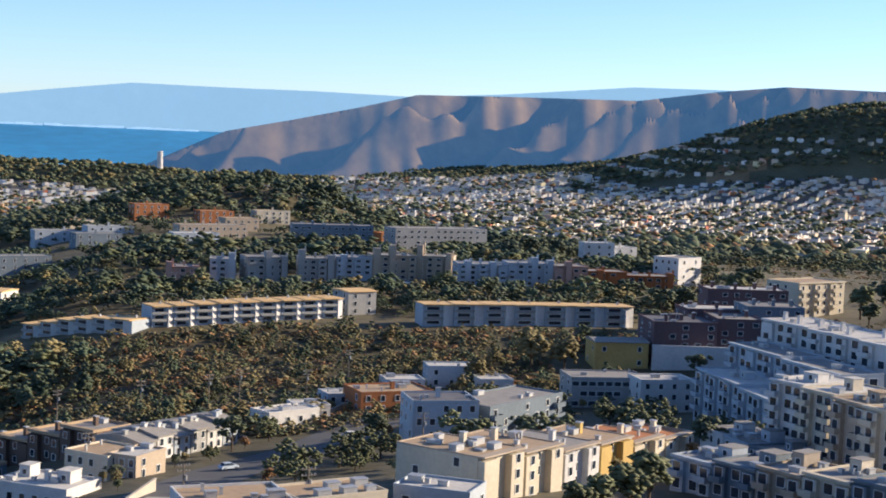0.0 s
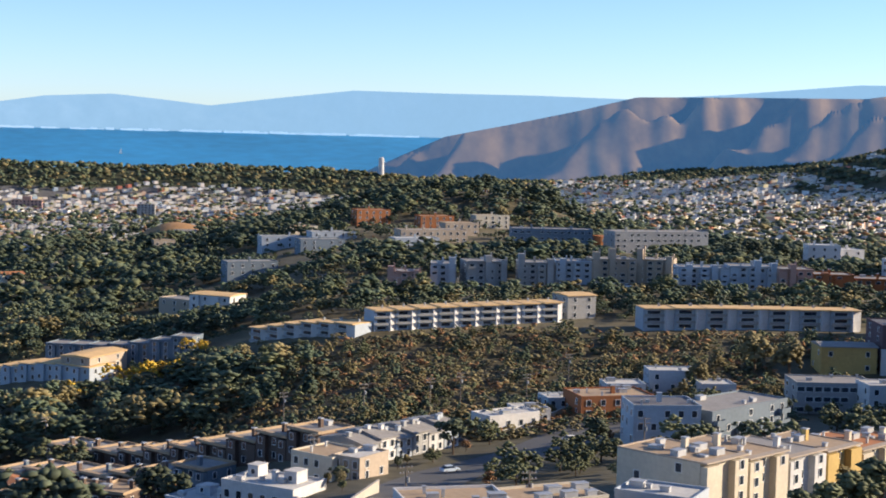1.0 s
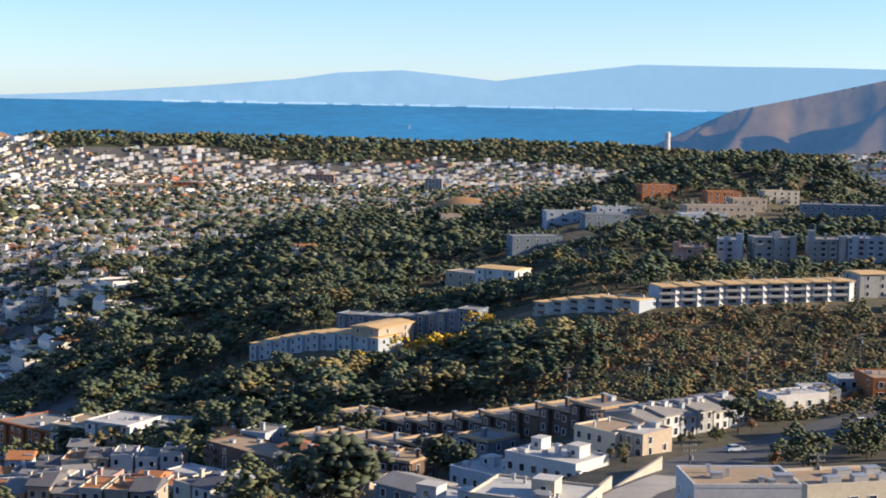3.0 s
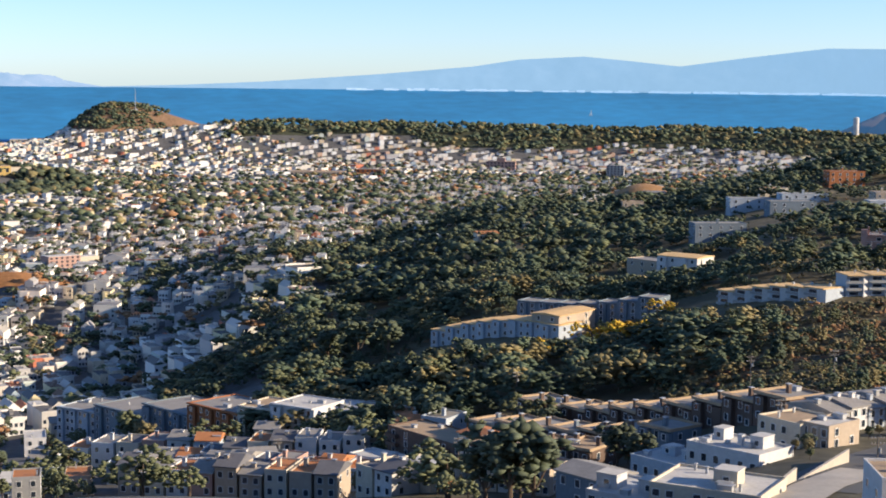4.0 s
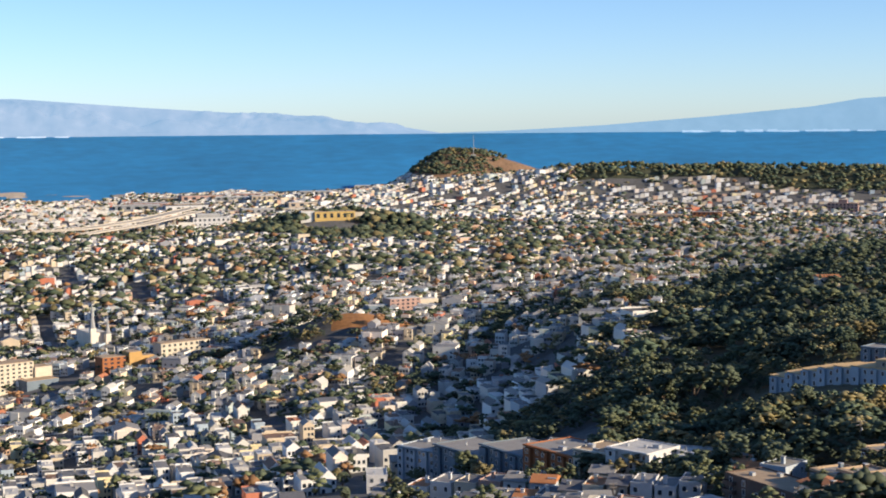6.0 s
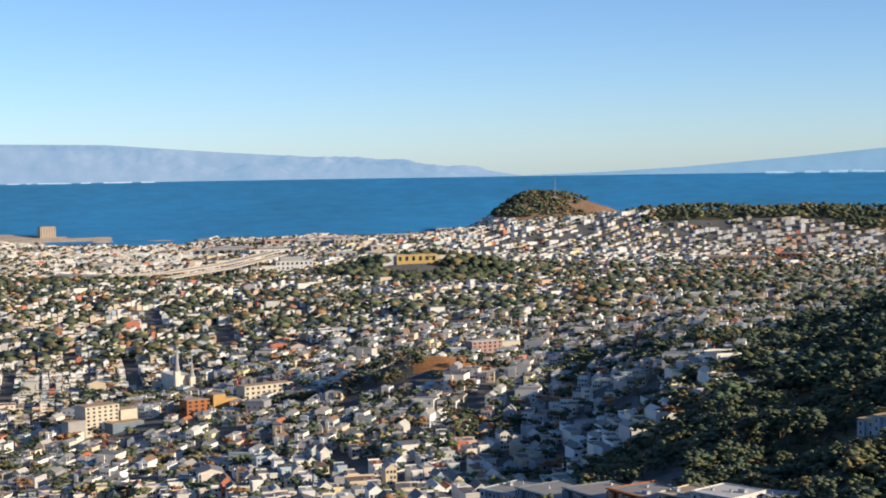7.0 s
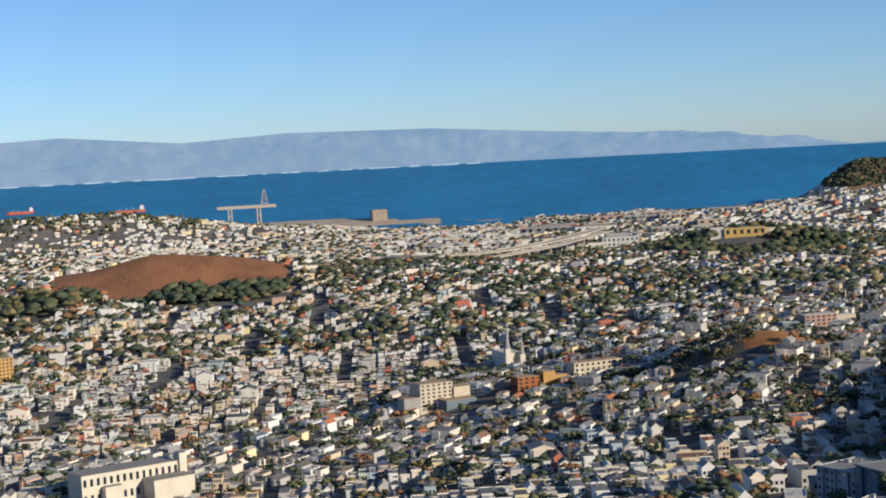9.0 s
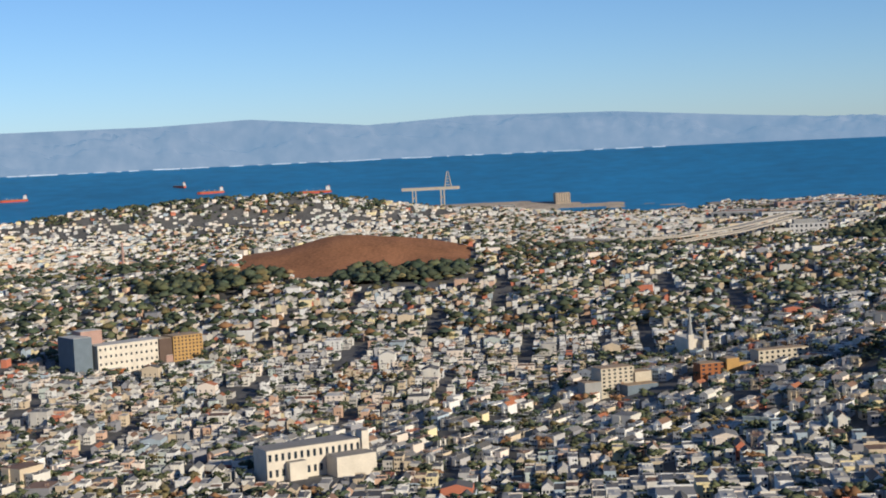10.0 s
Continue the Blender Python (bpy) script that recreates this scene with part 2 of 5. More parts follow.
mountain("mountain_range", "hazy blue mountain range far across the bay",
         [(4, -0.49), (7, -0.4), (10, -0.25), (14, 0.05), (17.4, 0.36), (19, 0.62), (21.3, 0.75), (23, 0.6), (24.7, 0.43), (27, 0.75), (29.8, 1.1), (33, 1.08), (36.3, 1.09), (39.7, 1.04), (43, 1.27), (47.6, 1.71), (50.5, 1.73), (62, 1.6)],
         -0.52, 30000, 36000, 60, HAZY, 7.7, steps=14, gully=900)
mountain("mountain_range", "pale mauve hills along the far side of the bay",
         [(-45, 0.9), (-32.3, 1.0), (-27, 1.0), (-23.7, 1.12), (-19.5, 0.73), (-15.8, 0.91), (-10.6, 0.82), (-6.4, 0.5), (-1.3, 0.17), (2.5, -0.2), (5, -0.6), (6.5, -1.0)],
         -0.52, 30000, 37000, 420, MAUVE_HAZE, 11.3, steps=20, gully=1500)
# ---- city fabric ----
WALLS = np.array([[.72, .69, .62], [.76, .75, .72], [.5, .48, .44], [.6, .5, .36], [.48, .47, .46], [.42, .5, .56], [.62, .42, .3], [.76, .66, .4], [.3, .3, .32], [.55, .2, .12], [.55, .6, .55], [.8, .7, .6]])
WALL_ODDS = np.array([26, 22, 10, 13, 6, 4, 5, 5, 4, 2.4, 3, 12])
ROOFS = np.array([[.36, .34, .31], [.2, .195, .19], [.55, .53, .49], [.12, .115, .11], [.24, .15, .1], [.4, .16, .08]])
ROOF_ODDS = np.array([24, 30, 9, 22, 12, 4])


# bearing, distance and radius of lots that hold one large building
CLEAR = [(-21.7, 1000, 48), (-29, 1690, 62), (-26.4, 1700, 30), (-5, 1315, 32), (-8, 1440, 30), (-7.3, 1285, 24), (2.9, 1395, 24), (-4, 3450, 50), (0.4, 2800, 50), (-10.2, 1250, 36), (9, 560, 60), (4.5, 590, 45)]


def in_city(x, y):
    b, d = np.degrees(np.arctan2(x, y)), np.hypot(x, y)
    z = land(x, y)
    ok = (z > 6) & (d > np.where(b < 2.7, 560, 600)) & (d < 6200) & (b > -37) & (b < 61) & ~bernal_bald(x, y)
    ok &= ~((b > 9.2 + 4.5 * np.clip((d - 500) / 700, 0, 1)) & (d < 1650))
    ok &= ~((b > 22) & (d < 1750))
    ok &= ~((b > 16) & (b < 37) & (d < 1900))
    ok &= np.hypot((x - 20) / 165, (y - 2760) / 230) > 1
    ok &= np.hypot((b + 18.0) / 2.5, (d - 2110) / 62) > 1
    ok &= np.hypot((b + 25.6) / 2.4, (d - 2170) / 80) > 1
    ok &= ~((np.hypot((x - 640) / 300, (y - 5850) / 420) < 1))
    ok &= ~((b > 9) & (b < 36) & (d > 3650) & (z > 84 + 10 * np.sin(x / 120) + 18 * np.clip((18 - b) / 4, 0, 1)))
    ok &= ~far_slope(x, y) | terraced(x, y)
    ok &= ~((b > 33) & (b < 48) & (d > 4650))
    ok &= np.hypot((x - 8) / 62, (y - 1240) / 50) > 1
    ok &= ~((b < -20.5) & (d > 4700) & (z < 9))
    ok &= ~((b < -7) & (b > -20.5) & (d > 5000) & ((z < 12) | (d > 5900)))
    ok &= ~((b > -10.8) & (b < -5.2) & (np.abs(d - 2900) < 45))
    ok &= ~((b > 4.5) & (d > 560) & (d < 800) & (np.sin(x / 23) * np.cos(y / 31) + 0.12 * (b - 6) > -0.1))
    for cb, cd, cr in CLEAR:
        cx, cy = place(cb, cd)
        ok &= np.hypot(x - cx, y - cy) > cr
    return ok


def lots():
    """House lots in blocks of two rows, back to back, on street grids that turn from quarter to quarter."""
    out = []
    for k, (turn, lot, row, reach, b0, b1) in enumerate([(12, 6.7, 33, (500, 2100), -40, 62), (-16, 6.7, 33, (500, 2100), -40, 62), (22, 7.6, 35, (2100, 3400), -40, 34), (-8, 7.6, 35, (2100, 3400), -40, 34), (35, 13, 40, (3400, 6200), -40, 34), (5, 13, 40, (3400, 6200), -40, 34),
                                                        (20, 8.5, 36, (2100, 3400), 34, 62), (-4, 8.5, 36, (2100, 3400), 34, 62), (14, 10, 38, (3400, 6200), 34, 62), (-10, 10, 38, (3400, 6200), 34, 62)]):
        n = int(6600 / lot)
        u = (np.arange(-n, n) + 0.5) * lot
        v = np.arange(-6600, 6600, row)
        U, V = np.meshgrid(u, v)
        rowi = np.repeat(np.arange(len(v))[:, None], len(u), 1)
        keep = ((np.abs(U) + 67 * (rowi // 6)) % 176) < 161
        V = V + np.where(rowi % 2 == 0, 3.0, -3.0)
        U, V, rowi = U[keep], V[keep], rowi[keep]
        c, s = math.cos(radians(turn)), math.sin(radians(turn))
        x, y = U * c - V * s, U * s + V * c
        d = np.hypot(x, y)
        sel = np.sin(x / 410 + 1.3 * np.sin(y / 530)) * np.cos(y / 620) > 0
        bl = np.degrees(np.arctan2(x, y))
        ok = (d > reach[0]) & (d <= reach[1]) & (sel == (k % 2 == 0)) & (y > 0) & (bl > b0) & (bl <= b1)
        ok[ok] = in_city(x[ok], y[ok])
        out.append(np.stack([x[ok], y[ok], np.full(ok.sum(), radians(turn)), np.full(ok.sum(), lot), np.where(rowi[ok] % 2 == 0, 1.0, -1.0)], -1))
    return np.concatenate(out)


BOX_F = np.array([[0, 1, 5, 4], [1, 2, 6, 5], [2, 3, 7, 6], [3, 0, 4, 7], [4, 5, 6, 7], [3, 2, 1, 0]])


def house_mesh(L, rng, detail):
    """Boxes with flat, parapet or gabled tops, one for each lot; with windows where detail is set."""
    n = len(L)
    x, y, rot, lot = L[:, 0], L[:, 1], L[:, 2], L[:, 3]
    w = lot * rng.uniform(0.86, 1.0, n)
    big = rng.random(n) < 0.022
    dep = rng.uniform(10, 16, n)
    w = np.where(big, w * 2.6, w)
    dep = np.where(big, dep * 1.3, dep)
    h = rng.choice([5.0, 6.8, 8.2, 9.8], n, p=[.15, .45, .28, .12]) * rng.uniform(.92, 1.08, n)
    h = np.where(big, h * 1.4, h)
    z = land(x, y)
    c, s = np.cos(rot), np.sin(rot)

    def world_of(u, v, zz):
        return np.stack([x + u * c - v * s, y + u * s + v * c, zz], -1)

    gab = rng.random(n) < 0.22
    pk = np.where(gab, rng.uniform(1.8, 3.0, n), 0.15)
    hw, hd = w / 2, dep / 2
    b4 = [(-hw, -hd), (hw, -hd), (hw, hd), (-hw, hd)]
    V = [world_of(u, v, z - 8) for u, v in b4] + [world_of(u, v, z + h) for u, v in b4]
    V += [world_of(0 * hw, -hd, z + h + pk), world_of(0 * hw, hd, z + h + pk)]
    V = np.stack(V, 1)
    o = np.arange(n) * 10

    def F(*ix):
        return np.stack([o + i for i in ix], -1)

    quads = np.concatenate([F(1, 2, 6, 5), F(3, 0, 4, 7), F(5, 6, 9, 8), F(7, 4, 8, 9)])
    pent = np.concatenate([F(0, 1, 5, 8, 4), F(2, 3, 7, 9, 6)])
    wc = WALLS[rng.choice(len(WALLS), n, p=WALL_ODDS / WALL_ODDS.sum())] * rng.uniform(.85, 1.05, (n, 1))
    rc = ROOFS[rng.choice(len(ROOFS), n, p=ROOF_ODDS / ROOF_ODDS.sum())] * rng.uniform(.8, 1.1, (n, 1))
    verts = V.reshape(-1, 3)
    faces, tints, mi = [quads, pent], [np.concatenate([wc, wc, rc, rc]), np.concatenate([wc, wc])], [np.zeros(4 * n), np.zeros(2 * n)]
    def add_boxes(ok, u0, u1, v0, v1, z0, z1, color):
        """One box on each chosen lot."""
        nonlocal verts
        q = np.stack([world_of(u, v, zz)[ok] for zz in (z0, z1) for u, v in ((u0, v0), (u1, v0), (u1, v1), (u0, v1))], 1)
        faces.append((BOX_F[None, :5] + (len(verts) + 8 * np.arange(len(q)))[:, None, None]).reshape(-1, 4))
        tints.append(np.repeat(color[ok], 5, 0))
        mi.append(np.zeros(5 * len(q)))
        verts = np.concatenate([verts, q.reshape(-1, 3)])

    flat = ~gab
    rear = rng.random(n) < 0.5
    add_boxes(rear & (np.hypot(x, y) < 3200), -hw * .7, hw * .2, hd - .01, hd + rng.uniform(2, 4, n), z - 8, z + h * .62, wc * .92)  # rear wing
    if detail:
        lip = rng.uniform(.4, 1.0, n)
        for sgn in (-1, 1):  # false fronts and bay windows
            add_boxes(flat & (rng.random(n) < .6), -hw - .03, hw + .03, sgn * hd - .25, sgn * hd + .25, z + h - .3, z + h + lip, wc * 1.03)
            add_boxes(rng.random(n) < .55, -hw * .8, -hw * .05, sgn * (hd + .45) - .45, sgn * (hd + .45) + .45, z + 2.6, z + h - .4, wc)
        for k in range(2):  # chimneys, skylights and stair heads
            cu, cv, cs = rng.uniform(-.7, .7, n) * hw, rng.uniform(-.7, .7, n) * hd, rng.uniform(.3, .9, n)
            add_boxes(flat & (rng.random(n) < .7), cu - cs, cu + cs, cv - cs * 1.2, cv + cs * 1.2, z + h - .1, z + h + rng.uniform(.5, 1.8, n), rc * .9 + .08)
        base = len(verts)
        wv, cnt = [], 0
        for side in (-1, 1):
            for fl in range(3):
                for k in range(3):
                    ok = (h > 3.2 * fl + 3.0) & (rng.random(n) < 0.85)
                    cu = (k - 1) * w * 0.31
                    zz = z + 1.2 + 3.0 * fl
                    vv = side * (hd + 0.05)
                    q = np.stack([world_of(cu - .62 * side * -1, vv, zz), world_of(cu + .62 * side * -1, vv, zz), world_of(cu + .62 * side * -1, vv, zz + 1.5), world_of(cu - .62 * side * -1, vv, zz + 1.5)], 1)[ok]
                    wv.append(q)
        wv = np.concatenate(wv)
        verts = np.concatenate([verts, wv.reshape(-1, 3)])
        faces.append(base + np.arange(len(wv) * 4).reshape(-1, 4))
        tints.append(np.tile([.05, .06, .08], (len(wv), 1)))
        mi.append(np.ones(len(wv)))
    return verts, faces, tints, mi


LOTS = lots()
rng = np.random.default_rng(5)
LOTS = LOTS[rng.random(len(LOTS)) < np.where(np.hypot(LOTS[:, 0], LOTS[:, 1]) > 3400, 0.64, 0.75)]
LOTS[:, :2] += rng.normal(0, 0.5, (len(LOTS), 2))
# hills by the bay are built up thinly
HB, HD = np.degrees(np.arctan2(LOTS[:, 0], LOTS[:, 1])), np.hypot(LOTS[:, 0], LOTS[:, 1])
LOTS = LOTS[~((HB < -15) & (HD > 4500) & (rng.random(len(LOTS)) < 0.5))]
LD = np.hypot(LOTS[:, 0], LOTS[:, 1])
for lo, hi, text, det in ((0, 1700, "pastel and white city houses in close rows on streets", True), (1700, 3200, "white and grey city houses across the valley", False), (3200, 9000, "tiny pale houses of the far city quarters", False)):
    part_lots = LOTS[(LD > lo) & (LD <= hi)]
    v, f, t, mi = house_mesh(part_lots, rng, det)
    ob = new("houses", mesh_of("houses", v, f, t, [PAINT, GLASS], mi))
    tagged(ob, text, "houses", kind="stuff")


# ---- trees ----
def clump_crown(rng, lobes, clumps, size, squash=1.0):
    """Leaf clumps (ragged four-sided tufts) spread over the lobes of a crown; lobes: (x, y, z, radius)."""
    lobes = np.asarray(lobes, float)
    pick = rng.choice(len(lobes), clumps, p=lobes[:, 3] ** 2 / (lobes[:, 3] ** 2).sum())
    u = rng.normal(size=(clumps, 3))
    u /= np.linalg.norm(u, axis=1)[:, None]
    u[:, 2] = np.where(u[:, 2] < -0.3, -u[:, 2], u[:, 2])
    c = lobes[pick, :3] + u * lobes[pick, 3:4] * rng.uniform(0.65, 1.08, (clumps, 1)) * [1, 1, squash]
    base = np.array([[1, 0, 0], [0, 1, 0], [-1, 0, 0], [0, -1, 0], [0, 0, .85], [0, 0, -.6]], float)
    a = rng.uniform(0, 6.3, clumps)
    turn = np.stack([np.stack([np.cos(a), -np.sin(a), 0 * a], -1), np.stack([np.sin(a), np.cos(a), 0 * a], -1), np.stack([0 * a, 0 * a, 0 * a + 1], -1)], 1)
    v = np.einsum("nij,kj->nki", turn, base) * rng.uniform(0.65, 1.4, (clumps, 6, 1)) + rng.normal(0, 0.16, (clumps, 6, 3))
    v = v * (size * rng.uniform(0.6, 1.3, (clumps, 1, 1))) * [1, 1, 0.7]
    v = v + c[:, None]
    tri = np.array([[0, 1, 4], [1, 2, 4], [2, 3, 4], [3, 0, 4], [1, 0, 5], [2, 1, 5], [3, 2, 5], [0, 3, 5]])
    f = (tri[None] + 6 * np.arange(clumps)[:, None, None]).reshape(-1, 3)
    return v.reshape(-1, 3), f


def tube(points, radii, sides=6):
    p = np.asarray(points, float)
    a = np.arange(sides) * 2 * np.pi / sides
    v = np.concatenate([q + r * np.stack([np.cos(a), np.sin(a), 0 * a], -1) for q, r in zip(p, radii)])
    f = [[i * sides + k, i * sides + (k + 1) % sides, (i + 1) * sides + (k + 1) % sides, (i + 1) * sides + k] for i in range(len(p) - 1) for k in range(sides)]
    return v, np.array(f)


def lobes_of(kind, rng):
    """Crown lobes of a tree one unit high."""
    if kind == "cypress":  # flat-topped, layered
        n = 8
        return [(rng.uniform(-.34, .34), rng.uniform(-.34, .34), rng.uniform(.5, .86), rng.uniform(.13, .22)) for _ in range(n)] + [(0, 0, .7, .26)]
    if kind == "pine":
        return [(rng.uniform(-.05, .05), rng.uniform(-.05, .05), .3 + .1 * k, .24 - .03 * k + rng.uniform(-.03, .03)) for k in range(7)]
    if kind == "round":
        return [(rng.uniform(-.2, .2), rng.uniform(-.2, .2), rng.uniform(.4, .78), rng.uniform(.16, .26)) for _ in range(6)] + [(0, 0, .6, .3)]
    return [(rng.uniform(-.5, .5), rng.uniform(-.5, .5), rng.uniform(.2, .55), rng.uniform(.25, .45)) for _ in range(5)]


GREENS = {"cypress": (.066, .08, .05), "pine": (.062, .083, .053), "round": (.095, .105, .055), "bush": (.15, .128, .072),
          "gold": (.4, .27, .035), "olive": (.16, .135, .065), "rust": (.23, .13, .065)}
LEAVES = {k: material("leaves_" + k, GREENS[k], rough=0.7, vary=0.55, grain=0.9, stain=0.05, spread=0.6, spec=0.15) for k in GREENS}


def tree_kind(kind, color, label, category="tree"):
    """A standing tree one metre high, to be copied at full size."""
    rg = np.random.default_rng(abs(sum(map(ord, kind + color + label))))
    t = tagged(new("tree"), label, category, "trees about the near houses")
    limbs = lobes_of(kind, rg)
    v, f = tube([(0, 0, -.1), (.01, 0, .25), (0, .01, .75)], (.035, .028, .008))
    for lx, ly, lz, lr in limbs[:4]:
        v2, f2 = tube([(0, 0, .3), (lx * .5, ly * .5, .3 + (lz - .3) * .6), (lx, ly, lz)], (.02, .012, .004), 4)
        f = np.concatenate([f, f2 + len(v)])
        v = np.concatenate([v, v2])
    trunk = new("trunk", mesh_of("trunk", v, [f], None, [BARK], warp=False))
    v, f = clump_crown(rg, limbs, 130, .092)
    crown = new("crown", mesh_of("crown", v, [f], None, [LEAVES[color]], warp=False, smooth=True))
    trunk.parent = crown.parent = t
    return t


def woods(name, label, spots, heights, kinds, clumps, size, seed, colors):
    """Many trees as one mass of leaf clumps; spots (n, 2)."""
    rg = np.random.default_rng(seed)
    protos = [clump_crown(rg, lobes_of(k, rg), clumps, size) for k in kinds]
    vs, fs, ts, base = [], [], [], 0
    z = land(spots[:, 0], spots[:, 1])
    which = rg.integers(0, len(protos), len(spots))
    for k, (pv, pf) in enumerate(protos):
        w = np.where(which == k)[0]
        if not len(w):
            continue
        a = rg.uniform(0, 6.3, len(w))
        ca, sa = np.cos(a)[:, None], np.sin(a)[:, None]
        h = heights[w][:, None]
        wide = h * rg.uniform(0.95, 1.45, (len(w), 1))
        x = spots[w, 0:1] + (pv[None, :, 0] * ca - pv[None, :, 1] * sa) * wide
        y = spots[w, 1:2] + (pv[None, :, 0] * sa + pv[None, :, 1] * ca) * wide
        zz = z[w][:, None] + (pv[None, :, 2] - 0.12) * h
        vs.append(np.stack([x, y, zz], -1).reshape(-1, 3))
        fs.append((pf[None] + base + len(pv) * np.arange(len(w))[:, None, None]).reshape(-1, 3))
        base += len(pv) * len(w)
        col = np.array([GREENS[c] for c in colors])[rg.integers(0, len(colors), len(w))] * rg.uniform(.7, 1.35, (len(w), 1))
        ts.append(np.repeat(col, len(pf), 0))
    ob = new(name, mesh_of(name, np.concatenate(vs), [np.concatenate(fs)], [np.concatenate(ts)], [LEAF], smooth=True))
    return tagged(ob, label, "trees", kind="stuff")


def scatter(n, b0, b1, d0, d1, seed, keep=None):
    rg = np.random.default_rng(seed)
    b = rg.uniform(b0, b1, n)
    d = np.sqrt(rg.uniform(d0 * d0, d1 * d1, n))
    x, y = place(b, d)
    s = np.stack([x, y], -1)
    if keep is not None:
        s = s[keep(b, d, s[:, 0], s[:, 1])]
    return s


# bearing and distance of the two ends of open strips kept free of trees (in front of and beneath buildings), and half-widths
OPEN = [(30.3, 556, 38, 582, 13), (40, 562, 48.5, 584, 13), (26, 582, 30, 548, 12), (31, 694, 49, 700, 17), (16, 612, 21.4, 572, 13),
        (19, 614, 24.4, 588, 10), (23, 712, 25.5, 684, 14), (48.5, 515, 54, 530, 22), (46.5, 508, 49, 514, 14), (46, 848, 48.2, 858, 14),
        (39.2, 880, 42.8, 900, 14), (35.5, 885, 38.5, 890, 13), (31.4, 880, 34.2, 895, 12), (53.2, 655, 55.6, 665, 20), (52, 480, 58, 480, 22), (22.6, 1170, 24.2, 1175, 30)]


OPEN += [(30.0, 972, 33.5, 948, 15), (33.2, 918, 35.5, 976, 15), (26.6, 890, 30.0, 886, 14), (31.4, 846, 33.0, 850, 14), (28.0, 846, 29.6, 850, 14), (25.4, 776, 27.2, 782, 14)]


def clear_of(x, y):
    ok = np.ones(len(x), bool)
    for b0, d0, b1, d1, r in OPEN:
        p, q = np.array(place(b0, d0)), np.array(place(b1, d1))
        e = q - p
        t = np.clip(((x - p[0]) * e[0] + (y - p[1]) * e[1]) / (e @ e), 0, 1)
        ok &= np.hypot(x - p[0] - t * e[0], y - p[1] - t * e[1]) > r
    return ok


def strip_gap(x, y):
    """Distance to the nearest open strip's edge."""
    out = np.full(len(x), 1e3)
    for b0, d0, b1, d1, r in OPEN:
        p, q = np.array(place(b0, d0)), np.array(place(b1, d1))
        e = q - p
        t = np.clip(((x - p[0]) * e[0] + (y - p[1]) * e[1]) / (e @ e), 0, 1)
        out = np.minimum(out, np.hypot(x - p[0] - t * e[0], y - p[1] - t * e[1]) - r)
    return out


def on_ridge(b, d, x, y):
    gaps = np.sin(x / 37) * np.cos(y / 29) > -0.72
    return wooded(x, y) & clear_of(x, y) & gaps & ~((b > 29) & (d < 575))


def stature(spots, low, high, seed):
    """Heights of ridge trees: a few tall, many middling, low near the houses."""
    rg = np.random.default_rng(seed)
    h = low + (high - low) * rg.random(len(spots)) ** 1.6
    return np.minimum(h, 3.5 + 0.26 * strip_gap(spots[:, 0], spots[:, 1]))


hr = np.random.default_rng(32)
RIDGE_KINDS = ("cypress", "round", "cypress", "pine", "round", "cypress", "cypress", "round")
sp = np.concatenate([scatter(2000, 8.5, 52, 475, 760, 31, on_ridge), scatter(600, 9, 26, 470, 700, 30, on_ridge)])
woods("woodland", "dark cypress and pine woods on the shaded ridge", sp, stature(sp, 6, 15, 21), RIDGE_KINDS, 40, .092, 33, ("cypress", "pine", "cypress", "round", "pine", "olive"))
sp = scatter(4600, 10, 50, 740, 1230, 29, on_ridge)
woods("woodland", "dark tree cover along the crest of the ridge", sp, stature(sp, 7, 15, 22), RIDGE_KINDS, 12, .145, 28, ("cypress", "pine", "cypress", "round", "pine"))
sp = scatter(2600, 8.5, 60, 475, 1200, 34, lambda b, d, x, y: wooded(x, y) & clear_of(x, y))
woods("undergrowth", "olive and ochre shrubs between the trees", sp, hr.uniform(1.6, 3.6, len(sp)), ("bush", "bush"), 8, .23, 35, ("bush", "olive", "bush", "round", "rust"))
sp = scatter(3600, 24, 49, 385, 556, 36, lambda b, d, x, y: clear_of(x, y) & (d > 385 + 3.2 * np.maximum(0, b - 36) ** 1.4) & (d > 385 + 12 * np.maximum(0, 29 - b)))
woods("scrub", "brown and green scrub covering the steep slope", sp, hr.uniform(1.2, 3.4, len(sp)), ("bush", "bush", "round"), 8, .22, 37, ("bush", "olive", "rust", "bush", "round", "cypress"))
sp = scatter(260, 24, 49, 400, 550, 38, lambda b, d, x, y: clear_of(x, y))
woods("woodland", "small pines standing in the slope's scrub", sp, hr.uniform(4, 8, len(sp)), ("pine", "round", "pine"), 36, .08, 39, ("pine", "round", "olive"))

# trees in yards and streets of the city
cr = np.random.default_rng(40)
tu = np.sin(LOTS[:, 0] / 140 + 2 * np.sin(LOTS[:, 1] / 190)) * np.cos(LOTS[:, 1] / 120)
odds = np.where(LD < 2200, 1.35, np.where(LD < 3400, 0.85, 0.45)) * np.clip(0.95 + 1.5 * tu, 0.35, 2.2)
tk = cr.random(len(LOTS)) < odds
T = LOTS[tk]
off = np.where(cr.random(len(T)) < 0.72, -20.0, 13.5) * T[:, 4] + cr.normal(0, 3, len(T))
ts = np.stack([T[:, 0] - np.sin(T[:, 2]) * off, T[:, 1] + np.cos(T[:, 2]) * off], -1)
td = np.hypot(ts[:, 0], ts[:, 1])
